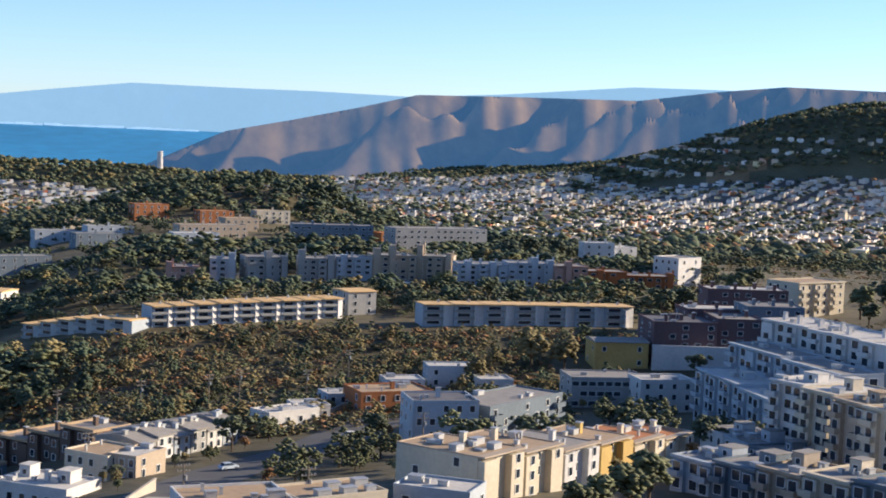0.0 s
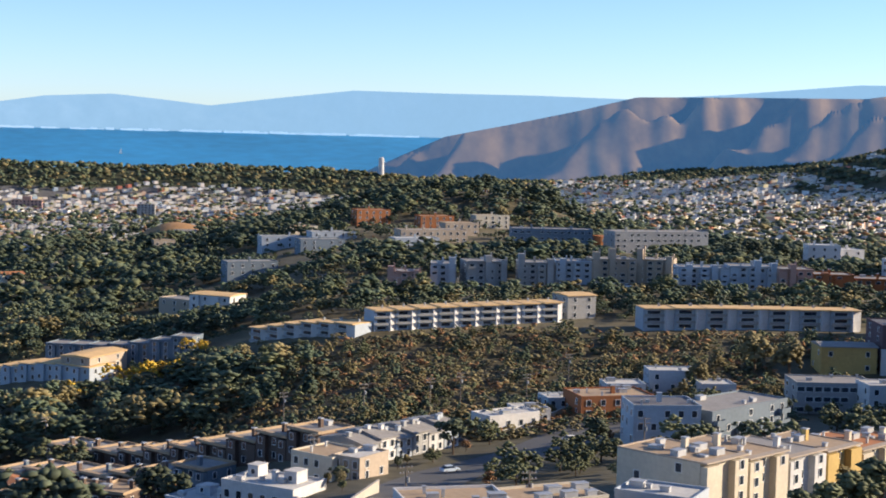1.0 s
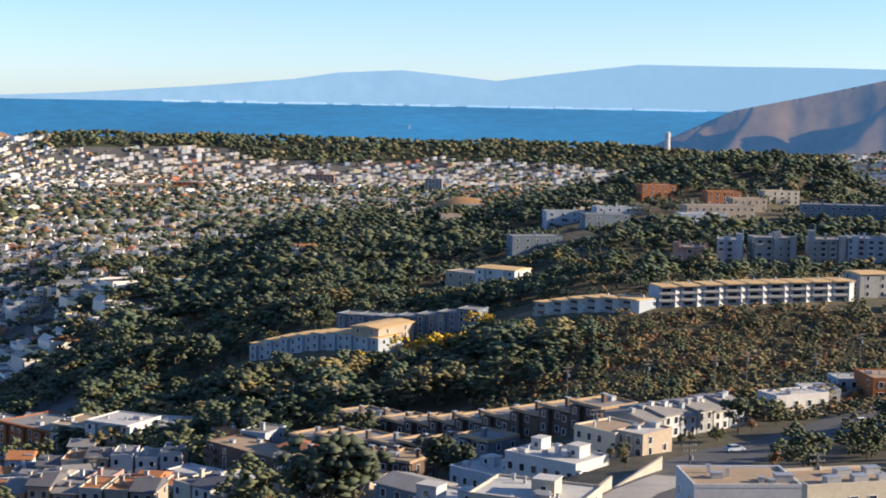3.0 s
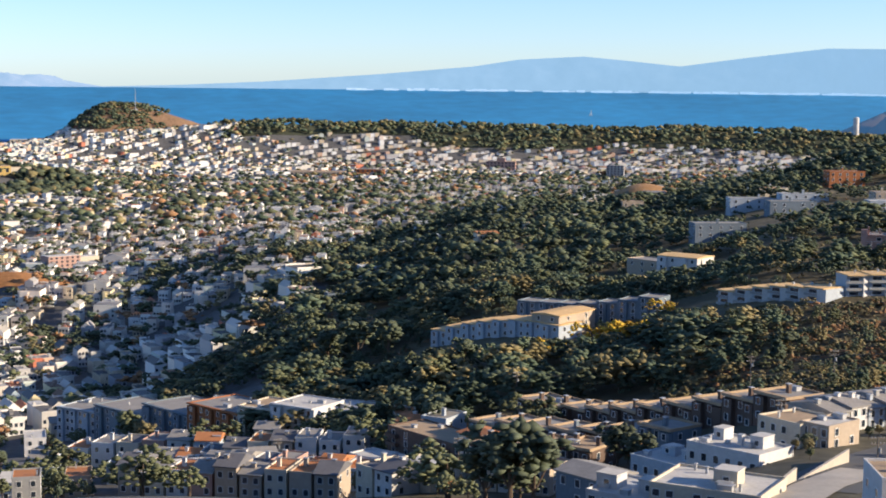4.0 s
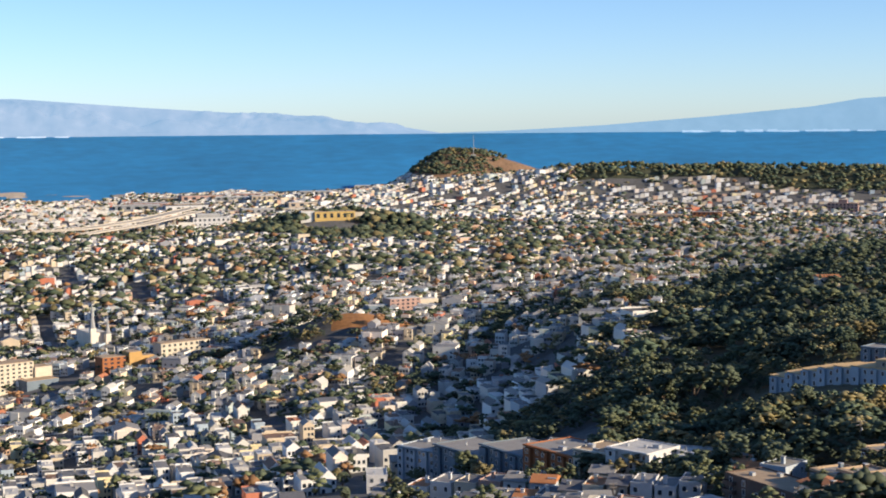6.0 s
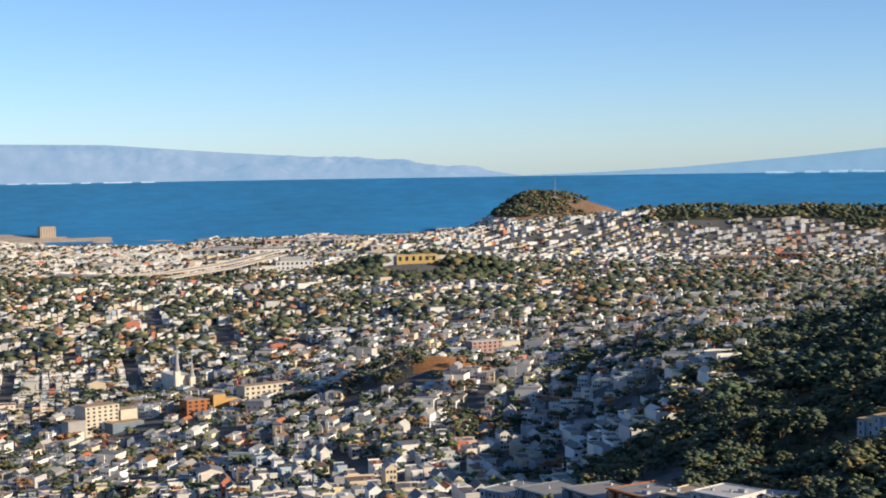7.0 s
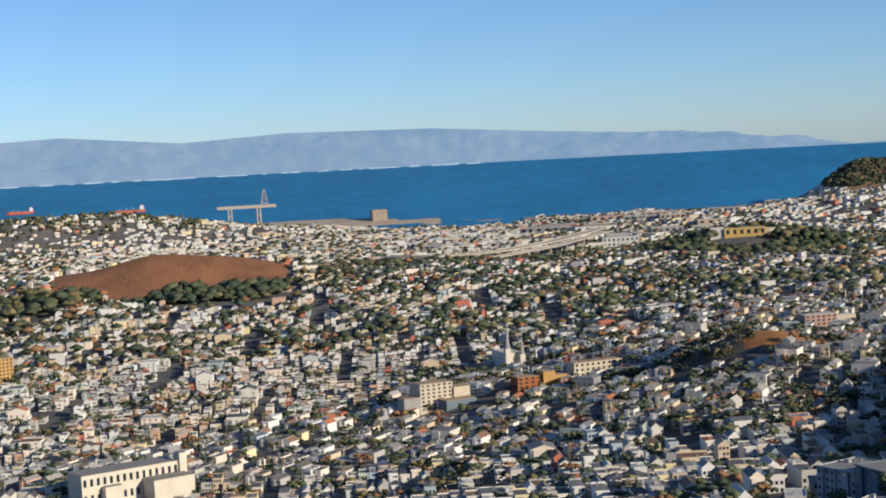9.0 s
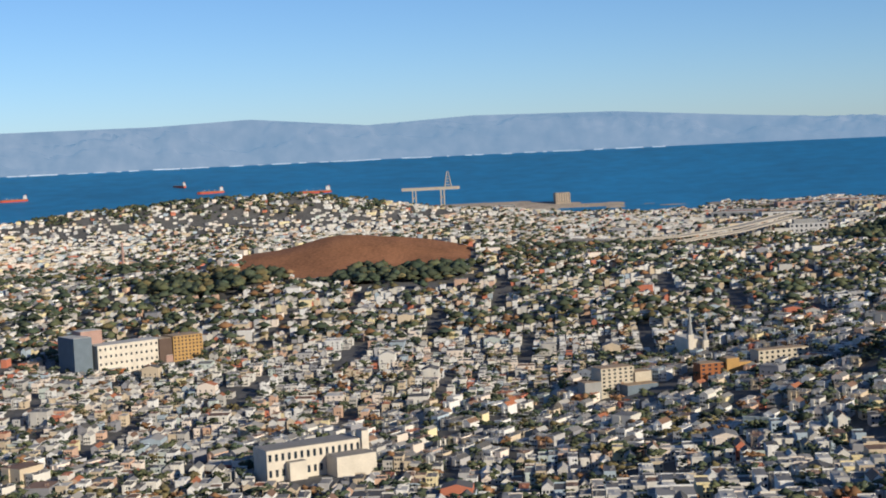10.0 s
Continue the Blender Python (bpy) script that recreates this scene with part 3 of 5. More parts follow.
for lo, hi, cl, sz, (h0, h1), text in ((0, 1700, 11, .17, (7, 13.5), "garden and street trees among the city houses"), (1700, 3400, 2, .4, (9, 16), "dark trees among the houses across the valley"), (3400, 9000, 2, .42, (9, 15), "dark trees among the far houses")):
    s = ts[(td > lo) & (td <= hi)]
    woods("street_trees", text, s, hr.uniform(h0, h1, len(s)), ("round", "cypress", "round"), cl, sz, 41, ("round", "cypress", "pine", "cypress", "cypress", "pine", "olive", "round", "rust"))

# parks and wooded hills
sp = np.concatenate([
    scatter(7500, 8.5, 37, 3650, 4900, 42, lambda b, d, x, y: (land(x, y) > 84 + 10 * np.sin(x / 120) + 18 * np.clip((18 - b) / 4, 0, 1))),
    scatter(3000, 1.5, 9, 5500, 6300, 43, lambda b, d, x, y: (land(x, y) > 72) & (x < 640 + 40 * np.sin(y / 40))),
    scatter(1500, -3.5, 4.5, 2500, 3050, 44, lambda b, d, x, y: (np.hypot((x - 20) / 165, (y - 2760) / 225) < 1) & (np.hypot((x - 10) / 60, (y - 2740) / 60) > 1)),
    scatter(1500, -30, -13, 2000, 2300, 45, lambda b, d, x, y: (np.hypot((b + 18.6) / 2.4, (d - 2150) / 60) < 1) | (np.hypot((b + 25.6) / 2.3, (d - 2170) / 78) < 1) | (np.hypot((b + 23) / .5, (d - 2190) / 30) < 1)),
    scatter(150, -3, 2, 1150, 1320, 46, lambda b, d, x, y: np.hypot((x + 18) / 34, (y - 1235) / 44) < 1),
    scatter(420, 4, 10.8, 575, 830, 51, lambda b, d, x, y: np.sin(x / 23) * np.cos(y / 31) + 0.12 * (b - 6) > -0.05),
    scatter(1100, 1, 14.5, 700, 1350, 54, lambda b, d, x, y: np.sin(x / 41 + 1) * np.cos(y / 53) + 0.07 * (b - 8) > 0.12),
    scatter(500, 49, 60, 1000, 2200, 47), scatter(300, 38, 60, 900, 1500, 48, lambda b, d, x, y: clear_of(x, y)),
    scatter(2600, -36, -15, 4900, 5900, 49, lambda b, d, x, y: land(x, y) > 58 + 14 * np.sin(b * 2.3)),
    scatter(2600, 33, 48, 4600, 5150, 52), scatter(3400, 45.5, 60, 3900, 5200, 53, lambda b, d, x, y: far_slope(x, y) & ~terraced(x, y))])
spd = np.hypot(sp[:, 0], sp[:, 1])
tall = hr.uniform(11, 20, len(sp)) * np.where(spd > 3500, 1.0, np.where(spd < 900, 0.55, np.where(spd < 1700, 0.7, 1.1)))
for lo, hi, cl, sz, text in ((0, 1700, 24, .12, "dark trees in clumps among the valley houses"), (1700, 9000, 3, .37, "dark wooded hills and parks beyond the houses")):
    pick = (spd > lo) & (spd <= hi)
    woods("woodland", text, sp[pick], tall[pick], ("round", "cypress", "round"), cl, sz, 50, ("cypress", "pine", "cypress", "round", "olive"))


# ---- building kit ----
def paint(name, color, **kw):
    return material(name, color, **{**dict(rough=0.8, vary=0.16, grain=1.2, stain=0.12, bump=0.02), **kw})


M = {
    "white": paint("white_stucco", (0.535, 0.527, 0.513)), "cream": paint("cream_stucco", (0.520, 0.463, 0.361)), "yellow": paint("ochre_stucco", (0.476, 0.332, 0.115)),
    "tan": paint("tan_stucco", (0.376, 0.310, 0.238)), "pink": paint("pink_stucco", (0.376, 0.246, 0.202)), "blue": paint("pale_blue_stucco", (0.361, 0.404, 0.448)),
    "grey": paint("grey_stucco", (0.304, 0.304, 0.296)), "brown": paint("brown_shingle", (0.115, 0.079, 0.061)), "plum": paint("plum_cladding", (0.123, 0.079, 0.083)),
    "rust": paint("rust_cladding", (0.304, 0.115, 0.043)), "dark": paint("dark_cladding", (0.065, 0.065, 0.072)), "stone": paint("pale_stone", (0.64, 0.585, 0.49)),
    "gold": paint("gold_brick", (0.433, 0.267, 0.094)), "slate": paint("slate_blue_cladding", (0.144, 0.181, 0.217)),
    "r_grey": paint("grey_roofing", (.27, .255, .235), stain=0.3), "r_tan": paint("tan_gravel_roof", (.38, .28, .18), stain=0.3), "r_white": paint("white_roofing", (.5, .485, .45), stain=0.3),
    "r_dark": paint("dark_roofing", (.13, .13, .14), stain=0.3), "r_gold": paint("golden_shingle_roof", (.62, .42, .2), stain=0.3), "r_rust": paint("rust_roof", (.4, .17, .07)),
    "steel": paint("grey_steel", (.4, .41, .42), rough=0.5, metal=0.4), "pole": paint("weathered_pole", (.2, .17, .14)), "frame": paint("window_frame_white", (.7, .7, .68)),
    "red": paint("hull_red", (.45, .08, .06)), "car_blue": paint("car_paint_pale", (.5, .58, .66), rough=0.3), "tyre": paint("tyre_rubber", (.03, .03, .03)),
    "asphalt": paint("asphalt", (.1, .1, .1), grain=3, stain=0.08, rough=0.9), "concrete": paint("concrete", (.42, .38, .32), stain=0.2),
}


def boxes(name, items, mats, smooth=False):
    """One mesh of boxes: items of (x0, x1, y0, y1, z0, z1[, material number])."""
    v, f, mi = [], [], []
    for it in items:
        x0, x1, y0, y1, z0, z1 = it[:6]
        f.append(BOX_F + 8 * len(v))
        v.append([(x0, y0, z0), (x1, y0, z0), (x1, y1, z0), (x0, y1, z0), (x0, y0, z1), (x1, y0, z1), (x1, y1, z1), (x0, y1, z1)])
        mi.append(np.full(6, it[6] if len(it) > 6 else 0))
    return mesh_of(name, np.array(v, float).reshape(-1, 3), [np.concatenate(f)], None, mats, [np.concatenate(mi)], warp=False)


def part(name, mesh, parent, m=None, label=""):
    ob = new(name, mesh)
    ob.parent = parent
    if m is not None:
        ob.matrix_basis = m
    return tagged(ob, label)


CACHE = {}


def window_mesh(w, h, mat="frame"):
    key = ("win", round(w, 2), round(h, 2), mat)
    if key not in CACHE:
        t, a, c = 0.1, w / 2, -0.02
        ring = [(-a - t, 0.05, -t), (a + t, 0.05, -t), (a + t, 0.05, h + t), (-a - t, 0.05, h + t)]
        v = ring + [(x, -.1, z) for x, _, z in ring] + [(x, -.1, z) for x, z in ((-a, 0), (a, 0), (a, h), (-a, h))] + [(x, c, z) for x, z in ((-a, 0), (a, 0), (a, h), (-a, h))]
        f = [[4 * r + k, 4 * r + (k + 1) % 4, 4 * r + 4 + (k + 1) % 4, 4 * r + 4 + k] for r in range(3) for k in range(4)] + [[12, 13, 14, 15]]
        CACHE[key] = mesh_of("window", np.array(v), [np.array(f)], None, [M[mat], GLASS], [np.array([0] * 12 + [1])], warp=False)
    return CACHE[key]


def vent_mesh(w, d, h):
    key = ("vent", w, d, h)
    if key not in CACHE:
        CACHE[key] = boxes("vent", [(-w / 2, w / 2, -d / 2, d / 2, 0, h), (-w / 2 - .1, w / 2 + .1, -d / 2 - .1, d / 2 + .1, h, h + .12)], [M["steel"]])
    return CACHE[key]


def standing(name, label, category, b, d, turn=0.0, z=None, group="", scale=1.0):
    """A thing's base at a bearing and distance from the hilltop, its front turned to it; far ones are drawn in."""
    x, y = place(b, d)
    zz = float(land(x, y)) if z is None else z
    k = float(np.where(d > 2000, (2000 + 2900 * max(d - 2000, 0) / (max(d - 2000, 0) + 2900)) / d, 1.0))
    e = new(name)
    e.matrix_basis = Matrix.Translation(Vector(drawn_in((x, y, zz))[0])) @ pose(0, 0, 0, 0, 0, -b + turn) @ Matrix.Scale(k * scale, 4)
    return tagged(e, label, category, group)


FOOT = []


def building(name, label, category, ends, depth, h, storeys, bays, wall="white", roof="r_grey", side=2, parapet=0.5, base=7.0, win=(1.2, 1.5), stack=0, balcony=False,
             vents=0, garage=False, group="", seed=0, frame_mat="frame", slope=0.0, step=0.0, skip=0.08, trim=None, cabins=0):
    """A house or block whose front runs between two ends (bearing, distance, bearing, distance)."""
    rg = random.Random(seed + int(ends[0] * 10) * 7 + int(ends[1]))
    p, q = Vector(place(*ends[:2])), Vector(place(*ends[2:]))
    w = (q - p).length
    mid = (p + q) / 2
    z = float(land(*mid))
    ang = math.atan2(q.y - p.y, q.x - p.x)
    back = Vector((-math.sin(ang), math.cos(ang))) * depth / 2
    FOOT.append((mid.x + back.x, mid.y + back.y, math.hypot(w, depth) / 2))
    e = tagged(new(name), label, category, group)
    e.matrix_basis = pose(mid.x, mid.y, z, 0, 0, math.degrees(ang))
    hw = w / 2
    mw, mr = M[wall], M[roof]
    # walls, some bays brought forward
    body = [(-hw, hw, 0, depth, -base, h)]
    if step:
        bw = w / max(1, bays)
        for k in range(0, bays, 2):
            part("bay", boxes("bay", [(-bw / 2 + .15, bw / 2 - .15, -step, .003, -base, h - .5)], [mw]), e, pose(-hw + (k + .5) * bw, 0, 0))
    part("wall", boxes("wall", body, [mw]), e)
    # roof
    if slope:
        v = np.array([(-hw - .4, -.6, h), (hw + .4, -.6, h), (hw + .4, depth + .4, h), (-hw - .4, depth + .4, h),
                      (-hw - .4, -.6, h + .25), (hw + .4, -.6, h + .25), (hw + .4, depth / 2, h + slope), (-hw - .4, depth / 2, h + slope), (hw + .4, depth + .4, h + .25), (-hw - .4, depth + .4, h + .25)])
        f4 = np.array([[4, 5, 6, 7], [7, 6, 8, 9], [0, 1, 5, 4], [2, 3, 9, 8], [3, 2, 1, 0]])
        f5 = np.array([[1, 2, 8, 6, 5], [3, 0, 4, 7, 9]])
        part("roof", mesh_of("roof", v, [f4, f5], None, [mr], warp=False), e)
    else:
        part("roof", boxes("roof", [(-hw + .2, hw - .2, .2, depth - .2, h, h + .12)], [mr]), e)
        t = .22
        part("parapet", boxes("parapet", [(-hw - .05, hw + .05, -.05 - step, t, h + .003, h + parapet), (-hw - .05, hw + .05, depth - t, depth + .05, h + .003, h + parapet),
                                          (-hw - .05, -hw + t, t, depth - t, h + .003, h + parapet), (hw - t, hw + .05, t, depth - t, h + .003, h + parapet)], [M[trim] if trim else mw]), e)
    sh = h / storeys
    ww, wh = win
    for s in range(storeys):
        for k in range(bays):
            if rg.random() < skip:
                continue
            x = -hw + (k + .5) * w / bays
            yf = -step if step and k % 2 == 0 else 0.0
            if s == 0 and garage and k % 2 == 0:
                gm = CACHE.setdefault("garage", boxes("garage_door", [(-1.3, 1.3, -.04, .05, 0, 2.2), (-1.4, -1.3, -.1, .05, 0, 2.3), (1.3, 1.4, -.1, .05, 0, 2.3), (-1.4, 1.4, -.1, .05, 2.2, 2.32)], [M["grey"]]))
                part("garage_door", gm, e, pose(x, yf, .05))
                continue
            part("window", window_mesh(ww, wh, frame_mat), e, pose(x, yf, s * sh + (sh - wh) * .5))
            if balcony and s > 0 and k % 2 == 0:
                bm_ = CACHE.setdefault(("balc", round(w / bays, 1), wall), boxes("balcony", [(-w / bays * .42, w / bays * .42, -1.3, 0, -.15, 0), (-w / bays * .42, w / bays * .42, -1.3, -1.18, 0, 1.0),
                                                                                         (-w / bays * .42, -w / bays * .42 + .1, -1.18, 0, 0, 1.0), (w / bays * .42 - .1, w / bays * .42, -1.18, 0, 0, 1.0)], [mw]))
                part("balcony", bm_, e, pose(x, yf, s * sh))
        for k in range(side):
            if rg.random() < .2:
                continue
            yy = (k + .5) * depth / side
            part("window", window_mesh(ww, wh, frame_mat), e, pose(hw, yy, s * sh + (sh - wh) * .5, 0, 0, 90))
            part("window", window_mesh(ww, wh, frame_mat), e, pose(-hw, yy, s * sh + (sh - wh) * .5, 0, 0, -90))
    for k in range(stack):
        x = -hw + (k + .5) * w / stack
        c_ = part("chimney", CACHE.setdefault(("st", wall), boxes("chimney", [(-.5, .5, -.5, .5, -.5, 2.2)], [mw])), e, pose(x + rg.uniform(-1, 1), depth * rg.uniform(.25, .6), h))
        part("cap", CACHE.setdefault("cap", boxes("cap", [(-.62, .62, -.62, .62, 2.203, 2.4)], [M["steel"]])), c_)
    for k in range(cabins):
        cx = -hw + (k + rg.uniform(.3, .7)) * w / cabins
        cw, cd_, ch_ = rg.uniform(1.2, 2.0), rg.uniform(1.4, 2.2), rg.uniform(1.6, 2.6)
        cab = part("roof_cabin", boxes("roof_cabin", [(-cw, cw, -cd_, cd_, 0, ch_)], [mw]), e, pose(cx, depth * rg.uniform(.4, .7), h + .123))
        part("cabin_roof", boxes("cabin_roof", [(-cw - .15, cw + .15, -cd_ - .15, cd_ + .15, ch_ + .003, ch_ + .15)], [mr]), cab)
        part("window", window_mesh(1.0, 1.0, frame_mat), cab, pose(0, -cd_, .5))
    for k in range(vents):
        part("vent", vent_mesh(*rg.choice([(.8, .8, .7), (1.6, 1.1, .8), (.4, .4, 1.1), (2.4, 1.6, 1.0)])), e, pose(rg.uniform(-hw * .85, hw * .85), rg.uniform(1.2, max(1.5, depth - 1.2)), h + .12))
    return e


def between(ends, n, i, gap=0.0):
    """The i-th of n equal stretches of a line between two ends."""
    b0, d0, b1, d1 = ends
    p, q = np.array(place(b0, d0)), np.array(place(b1, d1))
    a, c = p + (q - p) * ((i + gap) / n), p + (q - p) * ((i + 1 - gap) / n)
    return (math.degrees(math.atan2(a[0], a[1])), math.hypot(*a), math.degrees(math.atan2(c[0], c[1])), math.hypot(*c))


# ---- hillside row houses with golden eaves and white fins ----
def row_house(group, w=7.7):
    e = tagged(new("row_house"), "grey row house with golden shingle roof and white fin walls", "house", group)
    hw = w / 2
    part("wall", boxes("wall", [(-hw, hw, 0, 10, -6, 8.2)], [M["blue"]]), e)
    v = np.array([(-hw, -1.5, 8.3), (hw, -1.5, 8.3), (hw, 10, 8.22), (-hw, 10, 8.22), (-hw, -1.5, 8.75), (hw, -1.5, 8.75), (hw, 10, 8.6), (-hw, 10, 8.6)])
    part("roof", mesh_of("roof", v, [BOX_F], None, [M["r_gold"]], warp=False), e, label="golden shingle roof lit by the sun")
    fin = np.array([(-2.6, .003, -5), (-2.6, -1.5, -5), (-2.3, -1.7, -5), (0, -.15, -5), (-2.6, .003, 8.3), (-2.6, -1.1, 8.3), (-2.3, -1.25, 8.3), (0, -.15, 8.3)])
    part("fin_wall", mesh_of("fin_wall", fin, [BOX_F[:, ::-1]], None, [M["white"]], warp=False), e, pose(hw, 0, 0), "white slanted fin wall between the houses")
    for s in range(3):
        part("window", window_mesh(w * .42, 1.3), e, pose(-1.25, 0, .7 + s * 2.8))
        if s:
            part("balcony", boxes("balcony", [(-hw + .1, hw - 2.7, -1.3, 0, -.2, 0), (-hw + .1, hw - 2.7, -1.3, -1.18, 0, .8)], [M["grey"]]), e, pose(0, 0, s * 2.8))
    part("chimney", boxes("chimney", [(-.3, .3, -.3, .3, -1, 1.2)], [M["steel"]]), e, pose(1.2, 6, 8.6))
    return e


def row_of(ends, n, group, sink=0.0):
    first = row_house(group)
    for i in range(n):
        b0, d0, b1, d1 = between(ends, n, i)
        p, q = Vector(place(b0, d0)), Vector(place(b1, d1))
        mid = (p + q) / 2
        ang = math.degrees(math.atan2(q.y - p.y, q.x - p.x))
        k = (q - p).length / 7.7
        m = pose(mid.x, mid.y, float(land(*mid)) - sink, 0, 0, ang + 4) @ Matrix.Diagonal((k, 1, 0.88, 1))
        if i == 0:
            first.matrix_basis = m
        else:
            copy_thing(first, m).scale = (k, 1, 0.88)


row_of((30.7, 552, 37.5, 577), 9, "row houses on the ridge road", 0.3)
row_of((40.4, 558, 48.0, 580), 7, "row houses beside the ridge road")
building("house", "grey end house with golden roof edge", "house", (37.7, 584, 38.7, 590), 12, 8.5, 3, 2, "grey", "r_gold", slope=.6)
row_of((26.3, 578, 30.0, 544), 6, "small row houses below the road", 2.6)
# orange-roofed terraces lower on the ridge
for i in range(8):
    building("row_house", "blue-grey terrace house with a sunlit golden roof", "house", between((16.0, 614, 20.6, 570), 8, i), 13, 6.2, 2, 2, "blue", "r_gold", side=2, slope=.5, step=1.0, group="golden-roofed terrace in the woods")
building("row_house", "tan end house of the golden-roofed terrace", "house", (20.6, 572, 21.9, 592), 12, 8, 3, 2, "tan", "r_gold", side=2, slope=.9)
for i in range(7):
    building("row_house", "grey terrace house in the shade of the ridge", "house", between((19.1, 614, 24.2, 588), 7, i), 10, 7.2, 3, 2, "slate", "r_grey", side=1, step=.8, group="shaded terrace in the woods")
building("house", "tan flat-roofed house among trees", "house", (23.0, 712, 24.1, 700), 12, 9, 3, 3, "tan", "r_grey")
building("house", "white stepped house with a golden roof among trees", "house", (24.1, 690, 25.5, 680), 14, 9.5, 3, 4, "white", "r_gold", slope=.8, step=1.0)

# ---- apartment blocks with tall stair towers ----
def tower_block(label, ends, h, storeys, wall, towers, seed):
    e = building("apartment_block", label + " beside the upper road", "apartment block", ends, 14, h, storeys, max(2, round((Vector(place(*ends[:2])) - Vector(place(*ends[2:]))).length / 4.2)), wall, "r_grey", win=(1.9, 1.3), balcony=True, stack=1, vents=2, seed=seed, group="apartment blocks along the upper road", step=.9)
    w = (Vector(place(*ends[:2])) - Vector(place(*ends[2:]))).length
    for u, up in towers:
        part("stair_tower", boxes("stair_tower", [(-1.3, 1.3, -1.6, 3.0, -7, h + up), (1.3, 1.9, 0.6, 2.2, -7, h + up + 1.2)], [M[wall]]), e, pose((u - .5) * w, 0, 0))
    return e


tower_block("pink stucco apartment block in shade", (31.2, 688, 32.3, 688), 8, 3, "pink", ((.05, 2.5), (.9, 1)), 1)
tower_block("pale grey-green apartment block", (32.7, 696, 33.6, 696), 10.5, 4, "blue", ((.85, 3.2),), 2)
tower_block("pale grey-green apartment block with stair tower", (34.0, 696, 35.4, 700), 11, 4, "grey", ((.55, 3), (.95, 1)), 3)
tower_block("grey apartment block with corner tower", (35.9, 698, 37.2, 700), 10, 4, "grey", ((.05, 4.2), (.85, 2)), 4)
tower_block("grey-white apartment block", (37.2, 701, 38.5, 702), 10, 4, "blue", ((.2, 1.5),), 5)
tower_block("tan apartment block with two tall stair towers", (38.5, 702, 40.1, 706), 10.5, 4, "tan", ((.1, 3.5), (.45, 5)), 6)
tower_block("tan apartment block with a tall stair tower", (40.1, 708, 41.4, 706), 10, 4, "tan", ((.1, 5), (.9, 2)), 7)
tower_block("pale blue apartment block", (41.6, 686, 43.4, 690), 9, 4, "blue", ((.2, 1.5), (.7, 1.5)), 8)
tower_block("pale blue apartment block with twin stair towers", (43.4, 690, 45.0, 694), 9.5, 4, "blue", ((.6, 3), (.95, 2)), 9)
tower_block("pink and grey apartment block", (45.1, 690, 46.3, 694), 9, 3, "pink", ((.4, 2.5),), 10)
tower_block("rust-red apartment block", (46.3, 694, 47.7, 698), 7, 3, "rust", ((.3, 1),), 11)
tower_block("rust-brown apartment block", (47.7, 700, 49.3, 704), 5.5, 2, "rust", ((.95, 2),), 12)
building("house", "white modern house with stepped blocks", "house", (46.1, 846, 47.2, 850), 12, 11, 3, 3, "white", "r_white", stack=2)
building("house", "white modern house on the upper road", "house", (47.2, 852, 48.0, 860), 12, 9, 3, 2, "white", "r_white", stack=1)
building("apartment_block", "white narrow apartment tower beside trees", "apartment block", (49.5, 730, 50.3, 745), 14, 13, 4, 2, "white", "r_grey", side=4)
building("apartment_block", "long grey apartment block below the hilltop", "apartment block", (39.3, 876, 42.6, 900), 16, 12, 4, 14, "grey", "r_grey", stack=3, vents=4, win=(1.9, 1.2))
building("apartment_block", "slate-grey apartment block below the hilltop", "apartment block", (35.6, 886, 38.5, 892), 14, 10, 3, 12, "slate", "r_grey", stack=2, vents=3, win=(1.9, 1.2))
building("apartment_block", "tan block with rust towers below the hilltop", "apartment block", (31.6, 880, 34.0, 894), 12, 7, 2, 10, "tan", "r_grey", stack=4)
for i, (b0, b1, d, h, wl, rf) in enumerate(((30.0, 31.2, 985, 9, "rust", "r_grey"), (32.3, 33.5, 960, 8, "rust", "r_tan"), (33.2, 34.4, 930, 7, "tan", "r_tan"), (34.3, 35.5, 990, 8, "cream", "r_tan"), (28.4, 30.0, 900, 5, "blue", "r_grey"), (26.6, 28.6, 905, 6, "blue", "r_grey"), (27.4, 28.6, 960, 5, "cream", "r_rust"), (36.6, 37.5, 960, 5, "white", "r_grey"), (38.8, 39.6, 905, 7, "rust", "r_rust"), (31.4, 33.0, 860, 5, "blue", "r_white"), (28.0, 29.6, 860, 6, "slate", "r_grey"), (25.4, 27.2, 790, 7, "slate", "r_grey"))):
    building("house", f"{wl} flat-roofed house on the wooded hilltop", "house", (b0, d, b1, d + 8), 11, h, max(1, round(h / 3)), 5, wl, rf, stack=1, group="houses on the wooded hill")
for i, (b, d, wl, rf) in enumerate(((17.6, 900, "cream", "r_rust"), (14.9, 1010, "blue", "r_grey"), (16.2, 960, "blue", "r_white"), (19.3, 930, "cream", "r_tan"), (20.8, 980, "white", "r_grey"), (18.4, 1080, "white", "r_grey"), (21.6, 1090, "cream", "r_tan"), (22.8, 1020, "tan", "r_tan"), (23.6, 1120, "grey", "r_grey"), (15.4, 1130, "blue", "r_grey"), (13.4, 900, "blue", "r_white"), (12.2, 800, "slate", "r_grey"))):
    building("house", f"{wl} house half hidden by dark trees", "house", (b, d, b + .75, d + 3), 10, 8, 2, 3, wl, rf, slope=1.2 if rf == "r_rust" else 0, group="houses in the ridge woods")

